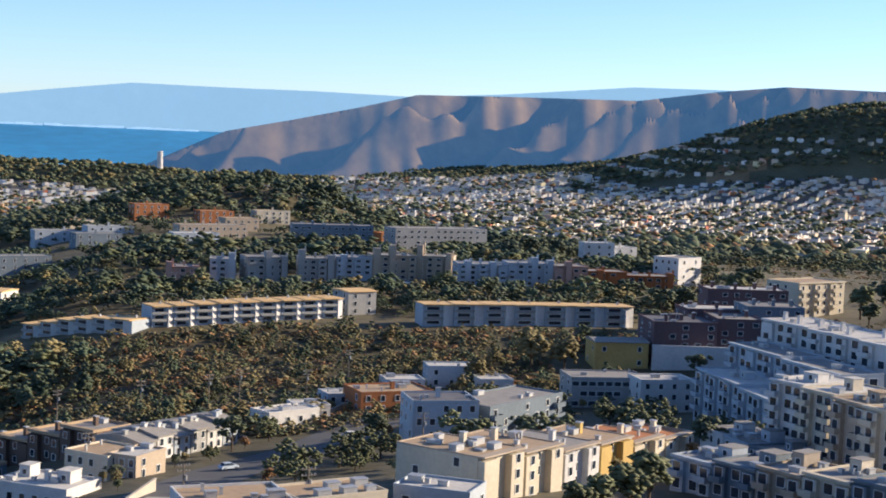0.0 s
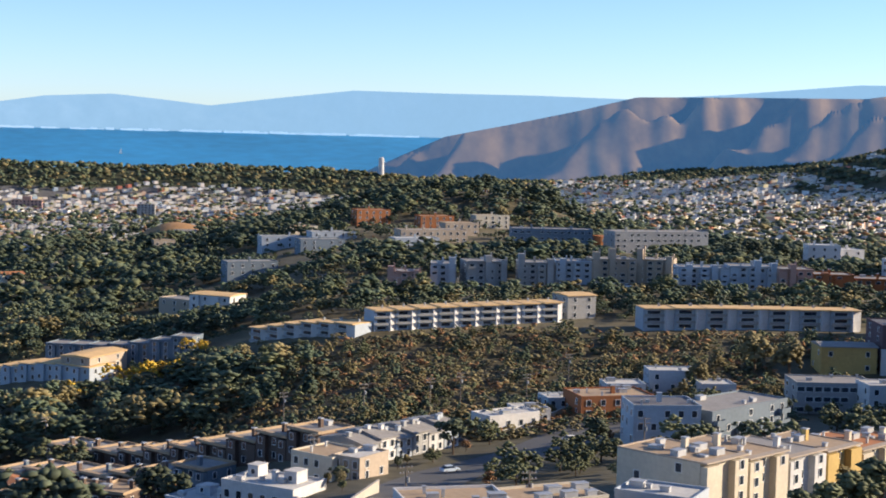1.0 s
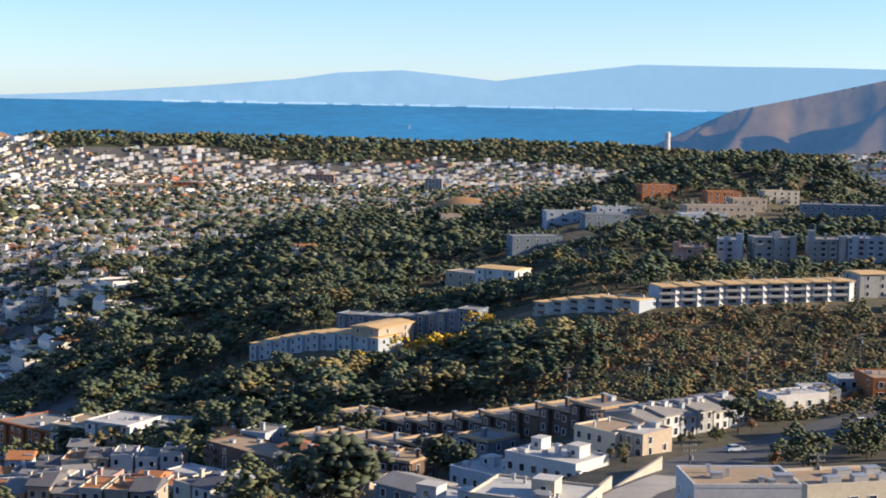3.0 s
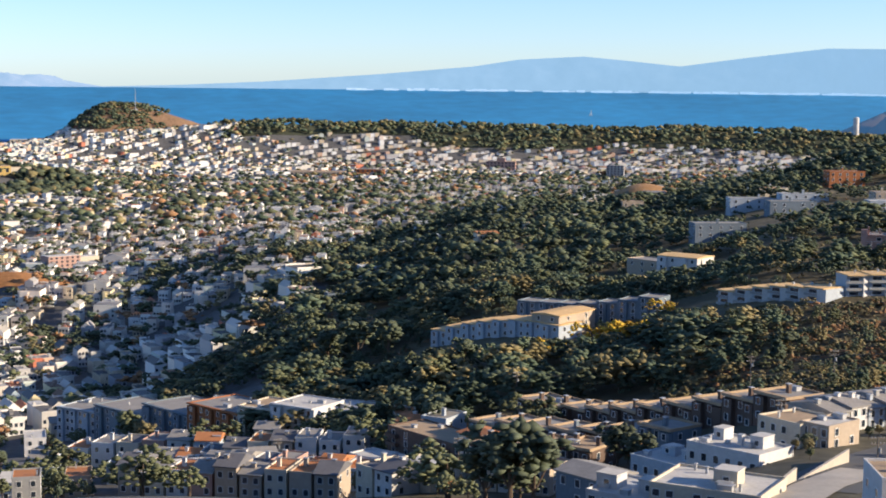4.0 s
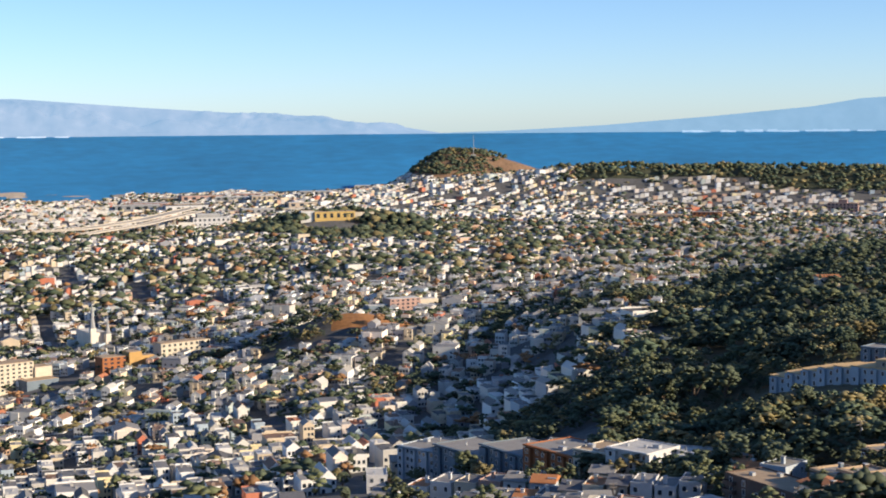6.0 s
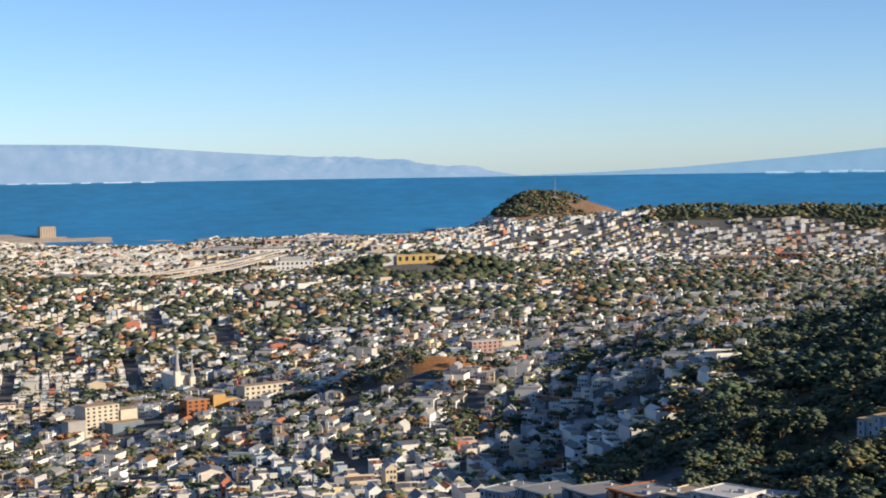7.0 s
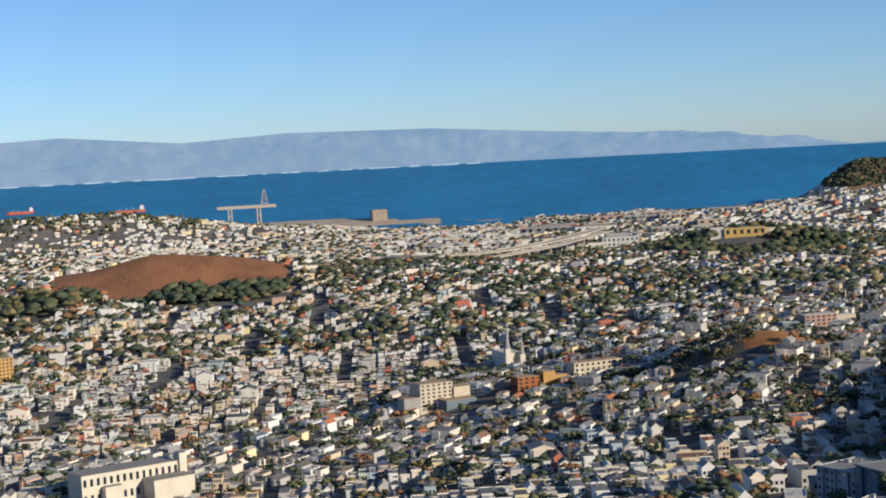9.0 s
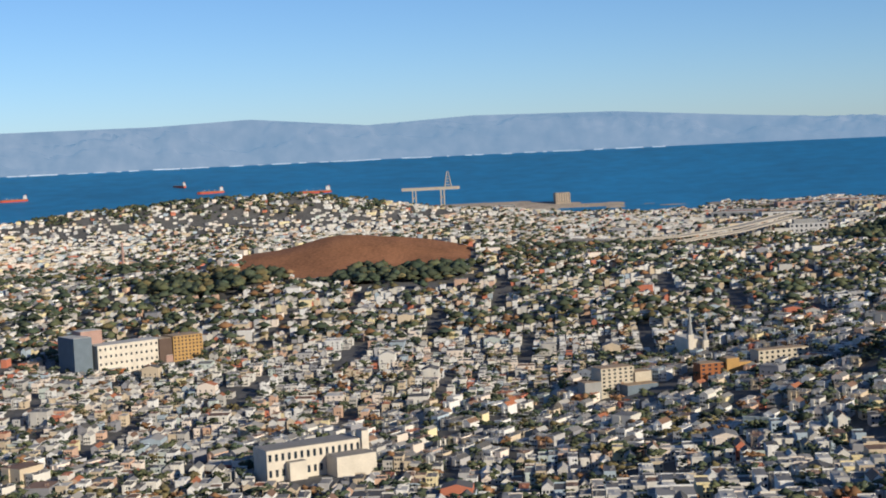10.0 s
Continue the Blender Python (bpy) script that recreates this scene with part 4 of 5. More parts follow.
# ---- near right: large apartment houses ----
def topped(label, ends, drop, depth, wall, roof, group="", bays=0, **kw):
    """An apartment block whose roof lies this far below the hilltop's eye."""
    p, q = Vector(place(*ends[:2])), Vector(place(*ends[2:]))
    h = max(3.2, EYE.z - drop - float(land(*((p + q) / 2))))
    return building("apartment_block", label, "apartment block", ends, depth, h, max(1, round(h / 3)), bays or max(3, round((q - p).length / 4.5)), wall, roof, group=group, **kw)


topped("plum-clad apartment block on a white base wall", (48.75, 512, 51.0, 518), 59.5, 20, "plum", "r_dark", stack=2, vents=4, cabins=1, win=(1.8, 1.4), skip=.35)
topped("plum-clad apartment block with a blue-grey penthouse", (51.0, 520, 52.6, 524), 58.3, 20, "plum", "r_grey", stack=2, vents=3, win=(1.8, 1.4), skip=.3)
topped("dark plum apartment block with roof stacks", (49.9, 538, 52.3, 546), 57.5, 14, "plum", "r_white", stack=3, vents=4, win=(1.6, 1.2), skip=.3)
topped("slate apartment block with roof stacks behind the plum block", (52.0, 536, 54.0, 542), 55.3, 16, "slate", "r_grey", stack=3, vents=3, win=(1.6, 1.2), skip=.3)
topped("dark flat-roofed apartment block with roof stacks", (50.6, 572, 53.4, 580), 53.5, 14, "plum", "r_white", stack=4, vents=4, win=(1.6, 1.2), skip=.3)
building("retaining_wall", "tall white base wall of the plum block", "wall", (48.75, 509, 52.3, 516), 1.5, 7, 1, 1, "white", "r_white", side=0, skip=1.1)
building("house", "olive-yellow hall with a low sloped roof", "house", (46.7, 506, 48.6, 511), 12, 8.5, 2, 3, "yellow", "r_grey", slope=1.0, skip=.6)
topped("cream sunlit apartment block by the trees", (53.7, 640, 55.3, 662), 55.5, 16, "cream", "r_tan", side=4, balcony=True, step=.8)
TERRACED = "terraced apartment blocks"
for i in range(3):
    topped("white-roofed terraced apartment block with balconies and piers", between((52.6, 450, 57.9, 404), 3, i), 49.5 + .3 * i, 17, "white", "r_white", TERRACED, vents=4, stack=3, balcony=True, step=.9, side=3, win=(2.3, 1.9))
for i in range(2):
    topped("blue-grey terraced apartment block with balconies in shade", between((51.5, 434, 55.4, 390), 2, i), 54.8 + .5 * i, 12, "blue", "r_grey", TERRACED, vents=4, balcony=True, step=.8, side=2, win=(2.3, 1.9))
    topped("pale blue balconied apartment block stepping down the slope", between((50.4, 422, 53.6, 372), 2, i), 60.5 + .6 * i, 12, "blue", "r_white", TERRACED, vents=3, cabins=1, balcony=True, step=.8, side=2, win=(2.3, 1.9))
BALCONIED = "balconied apartment houses"
for i, (a, drop, wl, rf) in enumerate((((53.0, 346, 54.2, 340), 50.9, "white", "r_white"), ((54.1, 337, 55.3, 330), 51.0, "cream", "r_white"), ((55.2, 325, 56.4, 317), 50.6, "tan", "r_tan"), ((56.3, 315, 57.9, 306), 50.2, "cream", "r_tan"))):
    topped(f"{wl} balconied apartment house stepping down the slope", a, drop, 17, wl, rf, BALCONIED, vents=6, cabins=1, balcony=True, step=1.0, side=4, win=(1.7, 1.8))
for i in range(5):
    topped("shaded balconied apartment house with a flat roof", between((49.7, 294, 57.8, 262), 5, i, .01), 58.6 - .9 * i, 13, ("blue", "slate", "tan", "cream", "slate")[i], "r_grey", BALCONIED, vents=5, cabins=1, balcony=True, step=.9, side=3, win=(1.8, 1.8))
for i in range(3):
    topped("low blue-grey roof-deck house below the terraces", between((50.6, 352, 53.2, 326), 3, i, .02), 63.5, 12, ("white", "blue", "slate")[i], "r_grey", BALCONIED, vents=4, cabins=1, side=2)
building("apartment_block", "long low grey block with strip windows", "apartment block", (45.9, 448, 48.6, 454), 14, 8.5, 3, 9, "grey", "r_grey", vents=3, win=(2.0, 1.3))
building("house", "white cubic penthouse beside the grey block", "house", (48.4, 444, 50.3, 450), 11, 9, 3, 4, "white", "r_white", vents=2)
building("house", "pale blue three-storey house with square windows", "house", (40.2, 360, 42.6, 364), 13, 9, 3, 5, "blue", "r_dark", side=3, stack=1, vents=3)
building("apartment_block", "dark side wing with open galleries", "apartment block", (43.0, 366, 45.6, 392), 14, 8, 3, 7, "slate", "r_grey", balcony=True, vents=5)
building("house", "rust-walled low house with a gravel roof", "house", (38.3, 420, 40.9, 428), 14, 5.5, 2, 5, "rust", "r_tan", vents=7, stack=1)
for i, (b0, b1, d, h) in enumerate(((36.0, 37.2, 410, 4), (37.1, 38.2, 430, 4.5), (39.2, 40.6, 455, 5), (40.7, 42.4, 470, 6), (42.6, 43.8, 462, 4))):
    building("house", "small white flat-roofed house by the street", "house", (b0, d, b1, d + 3), 9, h, max(1, round(h / 3)), 3, "white" if i % 2 == 0 else "blue", "r_white", vents=2, group="small houses by the street")
# stepped sunlit terrace in front
TERR = (42.6, 262, 50.2, 330)
for i, (wl, rf, h) in enumerate((("cream", "r_tan", 8), ("cream", "r_tan", 8), ("white", "r_grey", 7.5), ("yellow", "r_tan", 8), ("cream", "r_rust", 7.5), ("cream", "r_rust", 7.5))):
    building("apartment_house", f"sunlit {wl} terrace house with a flat gravel roof", "house", between(TERR, 6, i, .02), 17 - i, h, 3, 3, wl, rf, vents=6, stack=1, step=1.4, side=2, skip=.45, trim="tan", parapet=.3, group="sunlit stepped terrace")
building("apartment_house", "shaded grey wing of the terrace", "house", (39.8, 272, 42.5, 263), 12, 8, 3, 5, "grey", "r_tan", vents=5)
building("house", "pale roof deck house below the terrace", "house", (39.6, 250, 42.4, 246), 9, 4, 1, 3, "blue", "r_white", vents=3)
building("house", "white flat-roofed house with a tan gravel roof", "house", (32.2, 214, 36.0, 218), 11, 4.6, 1, 6, "white", "r_tan", vents=6, side=2, skip=.35, win=(1.3, 1.1))
building("house", "cream house with a tan gravel roof below the street", "house", (36.2, 238, 39.4, 246), 10, 4.6, 1, 5, "cream", "r_tan", vents=6, skip=.35, win=(1.3, 1.2))

# ---- near middle: terraces under the wooded slope ----
for i in range(10):
    building("row_house", "brown shingled terrace house with a pale roof edge", "house", between((19.2, 456, 28.9, 372), 10, i), 11, 6.6, 2, 3, "brown", "r_grey", step=1.2, stack=1, vents=1, side=2, group="long brown terrace", trim="r_tan", parapet=.7)
for i in range(7):
    building("row_house", "dark brown terrace house with a pale roof edge", "house", between((17.5, 428, 24.8, 374), 7, i), 10, 6.0, 2, 3, "brown" if i % 3 else "slate", "r_grey", step=1.2, stack=1, side=2, group="lower brown terrace", trim="r_tan", parapet=.7)
for i in range(4):
    building("row_house", "brown flat-roofed house with chimneys", "house", between((17.4, 386, 21.9, 366), 4, i), 11, 6.5, 2, 3, "brown", "r_tan", step=.9, stack=2, vents=2, group="brown houses by the cypress", trim="r_tan", parapet=.7)
for i, (a, h, wl, rf) in enumerate((((9.0, 508, 10.2, 500), 11, "stone", "r_tan"), ((10.2, 498, 11.7, 488), 11.5, "stone", "r_white"), ((11.7, 500, 13.7, 496), 8.5, "white", "r_white"))):
    building("apartment_house", f"{wl} four-storey apartment house with bays", "house", a, 16, h, 4, 4, "cream" if i == 0 else "white", rf, step=1.2, garage=True, side=3, vents=3, group="apartment houses above the crossing")
for i, (a, wl) in enumerate((((5.6, 550, 7.2, 528), "slate"), ((7.2, 528, 9.0, 508), "rust"), ((3.9, 574, 5.6, 552), "slate"), ((2.6, 588, 3.9, 576), "blue"))):
    building("apartment_house", f"{wl} clad apartment house with a pale flat roof", "house", a, 20, 11.5, 4, 6, wl, "r_grey", step=1.0, side=3, vents=3, group="apartment houses above the crossing")
building("apartment_house", "dark brown flat-roofed apartment house", "house", (14.4, 436, 17.2, 410), 13, 7, 3, 6, "brown", "r_tan", vents=3, balcony=True)
building("house", "rust-roofed house beside the brown block", "house", (17.0, 412, 17.9, 400), 11, 6, 2, 2, "cream", "r_rust", slope=1.5)
building("house", "white cubic house among narrow gabled houses", "house", (13.0, 424, 14.7, 412), 9, 5.5, 2, 4, "white", "r_white", vents=2)
building("house", "cream cubic house with square windows", "house", (14.8, 366, 16.0, 354), 8, 6.5, 2, 3, "cream", "r_white", vents=1)
building("house", "white stepped house with roof terraces", "house", (23.3, 338, 25.2, 328), 12, 4.6, 1, 5, "blue", "r_white", vents=4, cabins=2, stack=1)
building("house", "white house with parapets and skylights", "house", (25.3, 318, 27.9, 308), 12, 4.6, 1, 6, "white", "r_white", vents=5, cabins=2, stack=1)
building("house", "white roof complex with a stair cabin", "house", (21.7, 262, 24.0, 256), 13, 2.6, 1, 5, "white", "r_white", vents=5, cabins=2, stack=2)
building("house", "cream-walled house with a white roof", "house", (24.0, 254, 28.0, 248), 14, 2.4, 1, 8, "cream", "r_white", win=(1.2, 1.1), vents=5, cabins=1, stack=1)
building("house", "grey pitched-roof house by the cypress", "house", (20.6, 300, 22.2, 292), 10, 6, 2, 3, "slate", "r_grey", slope=1.5)
building("house", "cream three-storey house on the corner", "house", (27.8, 340, 29.3, 332), 12, 6.2, 2, 4, "cream", "r_tan", vents=2, side=3)
building("house", "tan house with a pale roof by the corner", "house", (29.3, 334, 30.3, 330), 11, 4.6, 2, 3, "tan", "r_white", vents=2)
for i in range(6):
    building("house", "white gabled townhouse with chimneys", "house", between((30.4, 352, 33.9, 380), 6, i, .04), 13, 4.4 + .8 * (i % 2), 2, 2, ("grey", "white", "blue")[i % 3], "r_grey", slope=1.7, stack=2, side=2, group="white gabled townhouses")
building("house", "small white house behind the street wall", "house", (35.0, 398, 36.8, 408), 8, 4, 1, 4, "white", "r_white", vents=2)
# rows of Victorian houses at the slope's foot
vr = random.Random(9)
for row, (a, n) in enumerate((((4.2, 470, 13.6, 452), 11), ((2.8, 512, 8.2, 492), 6), ((6.0, 430, 13.5, 405), 9), ((12.6, 470, 16.6, 450), 4), ((17.8, 352, 20.4, 345), 4), ((4.6, 392, 12.6, 372), 9), ((13.2, 362, 14.6, 352), 2))):
    for i in range(n):
        wl, rf = vr.choice(["white", "cream", "cream", "white", "tan", "pink", "white", "blue"]), vr.choice(["r_grey", "r_dark", "r_grey", "r_rust"])
        building("house", f"{wl} narrow gabled town house", "house", between(a, n, i, .06), 12, vr.uniform(5.5, 7.5), 2, 2, wl, rf, slope=vr.choice([0, 1.8, 2.2]), stack=1, side=2, group="narrow town houses below the slope")

# scattered houses between them
def free_of(x, y, r):
    return all(math.hypot(x - fx, y - fy) > r + fr * .85 for fx, fy, fr in FOOT)


for row in range(9):
    for k in range(30):
        x, y = -30 + k * 9.0 + vr.uniform(-1, 1) + row * 5, 385 + row * 26 + k * 1.5 + vr.uniform(-2, 2)
        b, d = math.degrees(math.atan2(x, y)), math.hypot(x, y)
        if not (-3 < b < 15.5) or (b > 9 and d > 500) or vr.random() < .4 or not free_of(x, y + 5, 6):
            continue
        if d > 500 and b < 8 and vr.random() < .55:
            continue
        wl, rf = vr.choice(["white", "cream", "grey", "tan", "blue", "white"]), vr.choice(["r_grey", "r_white", "r_dark", "r_rust", "r_grey"])
        half = math.degrees(3.6 / d)
        building("house", f"{wl} town house with a {dict(r_grey='grey', r_white='pale', r_dark='dark', r_rust='rust-red')[rf]} roof among garden trees", "house", (b - half, d, b + half, d - vr.uniform(-1, 2)), vr.uniform(9, 13), vr.uniform(5, 7.5), 2, 2, wl, rf,
                 side=1, slope=vr.choice([0, 0, 1.8]), vents=1, skip=.15, group="town houses among garden trees")

# ---- streets of the near slope ----
def street(name, label, line, width, mat, lift=0.12):
    """A strip that follows the ground along bearings and distances."""
    pts = np.array([place(b, d) for b, d in line])
    t = np.linspace(0, len(pts) - 1, 12 * (len(pts) - 1) + 1)
    c = np.stack([np.interp(t, np.arange(len(pts)), pts[:, k]) for k in (0, 1)], -1)
    g = np.gradient(c, axis=0)
    g /= np.linalg.norm(g, axis=1)[:, None]
    nrm = np.stack([-g[:, 1], g[:, 0]], -1)
    rows = [c + nrm * width * u for u in (-.5, -.25, 0, .25, .5)]
    v = np.concatenate([np.c_[r, land(r[:, 0], r[:, 1]) + lift] for r in rows])
    n = len(c)
    f = np.array([[k * n + i, k * n + i + 1, (k + 1) * n + i + 1, (k + 1) * n + i] for k in range(4) for i in range(n - 1)])[:, ::-1]
    ob = new(name, mesh_of(name, v, [f], None, [mat], smooth=True))
    return tagged(ob, label, name, kind="structure")


STREET = [(29.6, 262), (31.6, 300), (33.6, 338), (36.6, 362), (38.6, 400), (40.5, 440)]
street("road", "grey asphalt street climbing between the houses", STREET, 17, M["asphalt"])
street("pavement", "pale concrete ramp with a parapet", [(28.4, 236), (30.0, 268), (31.6, 292)], 9, M["concrete"], 0.3)


def street_wall(label, line, h, mat):
    pts = [place(b, d) for b, d in line]
    for (x0, y0), (x1, y1) in zip(pts, pts[1:]):
        L = math.hypot(x1 - x0, y1 - y0)
        e = tagged(new("street_wall"), label, "wall", "walls along the street")
        e.matrix_basis = pose((x0 + x1) / 2, (y0 + y1) / 2, float(land((x0 + x1) / 2, (y0 + y1) / 2)), 0, 0, math.degrees(math.atan2(y1 - y0, x1 - x0)))
        part("wall", boxes("wall", [(-L / 2, L / 2, -.15, .15, -4, h)], [M[mat]]), e)
        part("coping", boxes("coping", [(-L / 2, L / 2, -.25, .25, h + .003, h + .16)], [M["concrete"]]), e)


street_wall("pale concrete parapet wall along the ramp", [(27.6, 250), (29.2, 276), (31.0, 304)], 1.0, "concrete")
street_wall("tan retaining wall under the slope", [(35.5, 402), (37.2, 420), (38.2, 440)], 2.4, "tan")


# ---- utility poles, lamps and cars ----
def utility_pole(b, d, h):
    e = standing("utility_pole", "weathered wooden utility pole with crossarms", "utility pole", b, d, 25, group="utility poles by the houses")
    v, f = tube([(0, 0, -1), (0, 0, h)], (.2, .13), 8)
    part("pole", mesh_of("pole", v, [f], None, [M["pole"]], warp=False), e)
    for z in (h - .5, h - 1.5):
        arm = part("crossarm", CACHE.setdefault("arm", boxes("crossarm", [(-1.3, 1.3, -.07, .07, 0, .14)], [M["pole"]])), e, pose(0, 0, z))
        for x in (-1.1, -.5, .5, 1.1):
            part("insulator", CACHE.setdefault("ins", boxes("insulator", [(-.06, .06, -.06, .06, 0, .25)], [M["steel"]])), arm, pose(x, 0, .14))
    v, f = tube([(0.35, -.1, h - 3), (.35, -.1, h - 2.1)], (.28, .28), 8)
    part("transformer", mesh_of("transformer", v, [f], None, [M["steel"]], warp=False), e)
    return e


POLES = [(19.1, 476, 11), (22.8, 484, 8), (27.5, 432, 11), (30.4, 434, 9.5), (32.8, 440, 10.5), (33.9, 452, 10.5), (37.8, 474, 11), (32.0, 278, 8), (36.3, 460, 8), (36.5, 250, 9), (15.3, 520, 9), (10.4, 455, 8), (17.0, 400, 8), (40.6, 352, 8), (28.6, 352, 9)]
TOPS = []
for b, d, h in POLES:
    utility_pole(b, d, h)
    TOPS.append(Vector((*place(b, d), float(land(*place(b, d))) + h - .3)))


def cable(a, c, sag):
    cu = bpy.data.curves.new("cable", "CURVE")
    cu.dimensions, cu.bevel_depth = "3D", 0.03
    sp_ = cu.splines.new("POLY")
    sp_.points.add(12)
    for i in range(13):
        t = i / 12
        p = a.lerp(c, t)
        sp_.points[i].co = (p.x, p.y, p.z - sag * 4 * t * (1 - t), 1)
    cu.materials.append(M["dark"])
    tagged(new("cable", cu), "thin black overhead cable between utility poles", "cable", "overhead cables")


for i, j in ((2, 3), (3, 4), (4, 5), (5, 6), (0, 1), (6, 8)):
    for o in (-.8, .8):
        cable(TOPS[i] + Vector((o, 0, 0)), TOPS[j] + Vector((o, 0, 0)), 1.6)


def street_lamp(b, d, h=8.5):
    e = standing("street_lamp", "grey steel street lamp with two arms", "street lamp", b, d, group="street lamps on the upper road")
    v, f = tube([(0, 0, -.5), (0, 0, h)], (.12, .07), 8)
    part("pole", mesh_of("pole", v, [f], None, [M["steel"]], warp=False), e)
    for sgn in (-1, 1):
        part("arm", boxes("arm", [(min(0, sgn * 1.5), max(0, sgn * 1.5), -.05, .05, h - .1, h)], [M["steel"]]), e)
        part("lamp_head", boxes("lamp_head", [(-.35, .35, -.15, .15, -.12, .05)], [M["steel"]]), e, pose(sgn * 1.7, 0, h))


for b, d in ((28.8, 690), (33.7, 664), (25.2, 640), (31.5, 660)):
    street_lamp(b, d)


def car(b, d, turn, mat, label):
    e = standing("car", label, "car", b, d, turn, group="parked cars")
    e.location.z += .16
    prof = [(-2.15, .35), (-2.15, .8), (-1.9, .95), (-1.0, 1.0), (1.25, 1.0), (2.0, .85), (2.15, .6), (2.15, .35)]
    n = len(prof)
    v = np.array([(x, y, z) for y in (-.86, .86) for x, z in prof])
    f4 = np.array([[i, (i + 1) % n, n + (i + 1) % n, n + i] for i in range(n)])[:, ::-1]
    f8 = np.array([list(range(n)), list(range(2 * n - 1, n - 1, -1))])[:, ::-1]
    part("body", mesh_of("body", v, [f4, f8], None, [mat], warp=False), e)
    v = np.array([(x, y, z) for z, x0, x1, hw in ((1.0, -1.75, 1.1, .8), (1.48, -1.3, .45, .62)) for x, y in ((x0, -hw), (x1, -hw), (x1, hw), (x0, hw))])
    part("cabin", mesh_of("cabin", v, [BOX_F], None, [GLASS], warp=False), e, label="dark glass cabin")
    part("car_roof", boxes("car_roof", [(-1.28, .43, -.6, .6, 1.483, 1.53)], [mat]), e)
    for x in (-1.35, 1.35):
        for y in (-.8, .8):
            v, f = tube([(0, 0, -.1), (0, 0, .1)], (.33, .33), 12)
            w_ = part("wheel", CACHE.setdefault("wheel", mesh_of("wheel", np.concatenate([v, [[0, 0, -.1], [0, 0, .1]]]), [f, np.array([[k, 24, (k + 1) % 12] for k in range(12)] + [[12 + k, 12 + (k + 1) % 12, 25] for k in range(12)])], None, [M["tyre"]], warp=False)), e, pose(x, y, .33, 90, 0, 0))
            v, f = tube([(0, 0, -.12), (0, 0, .12)], (.2, .2), 10)
            part("rim", CACHE.setdefault("rim", mesh_of("rim", np.concatenate([v, [[0, 0, -.12], [0, 0, .12]]]), [f, np.array([[k, 20, (k + 1) % 10] for k in range(10)] + [[10 + k, 10 + (k + 1) % 10, 21] for k in range(10)])], None, [M["steel"]], warp=False)), w_)
    for y in (-.6, .6):
        part("headlight", CACHE.setdefault("hl", boxes("headlight", [(-.03, .03, -.18, .18, -.07, .07)], [M["frame"]])), e, pose(2.14, y, .66))
    return e


car(33.6, 340, 32, M["car_blue"], "pale blue hatchback parked on the asphalt street")
car(38.0, 376, 32, M["frame"], "white hatchback parked on the asphalt street")
for b, d, m, l in ((42.9, 676, "frame", "white car parked beside the apartment blocks"), (39.8, 690, "frame", "white van-like car beside the apartment blocks"), (28.6, 655, "car_blue", "pale car on the upper road"),
                   (27.3, 660, "frame", "white car on the upper road"), (33.9, 383, "dark", "dark car parked by the townhouses"), (35.2, 392, "car_blue", "pale car parked by the retaining wall")):
    car(b, d, 5, M[m], l)

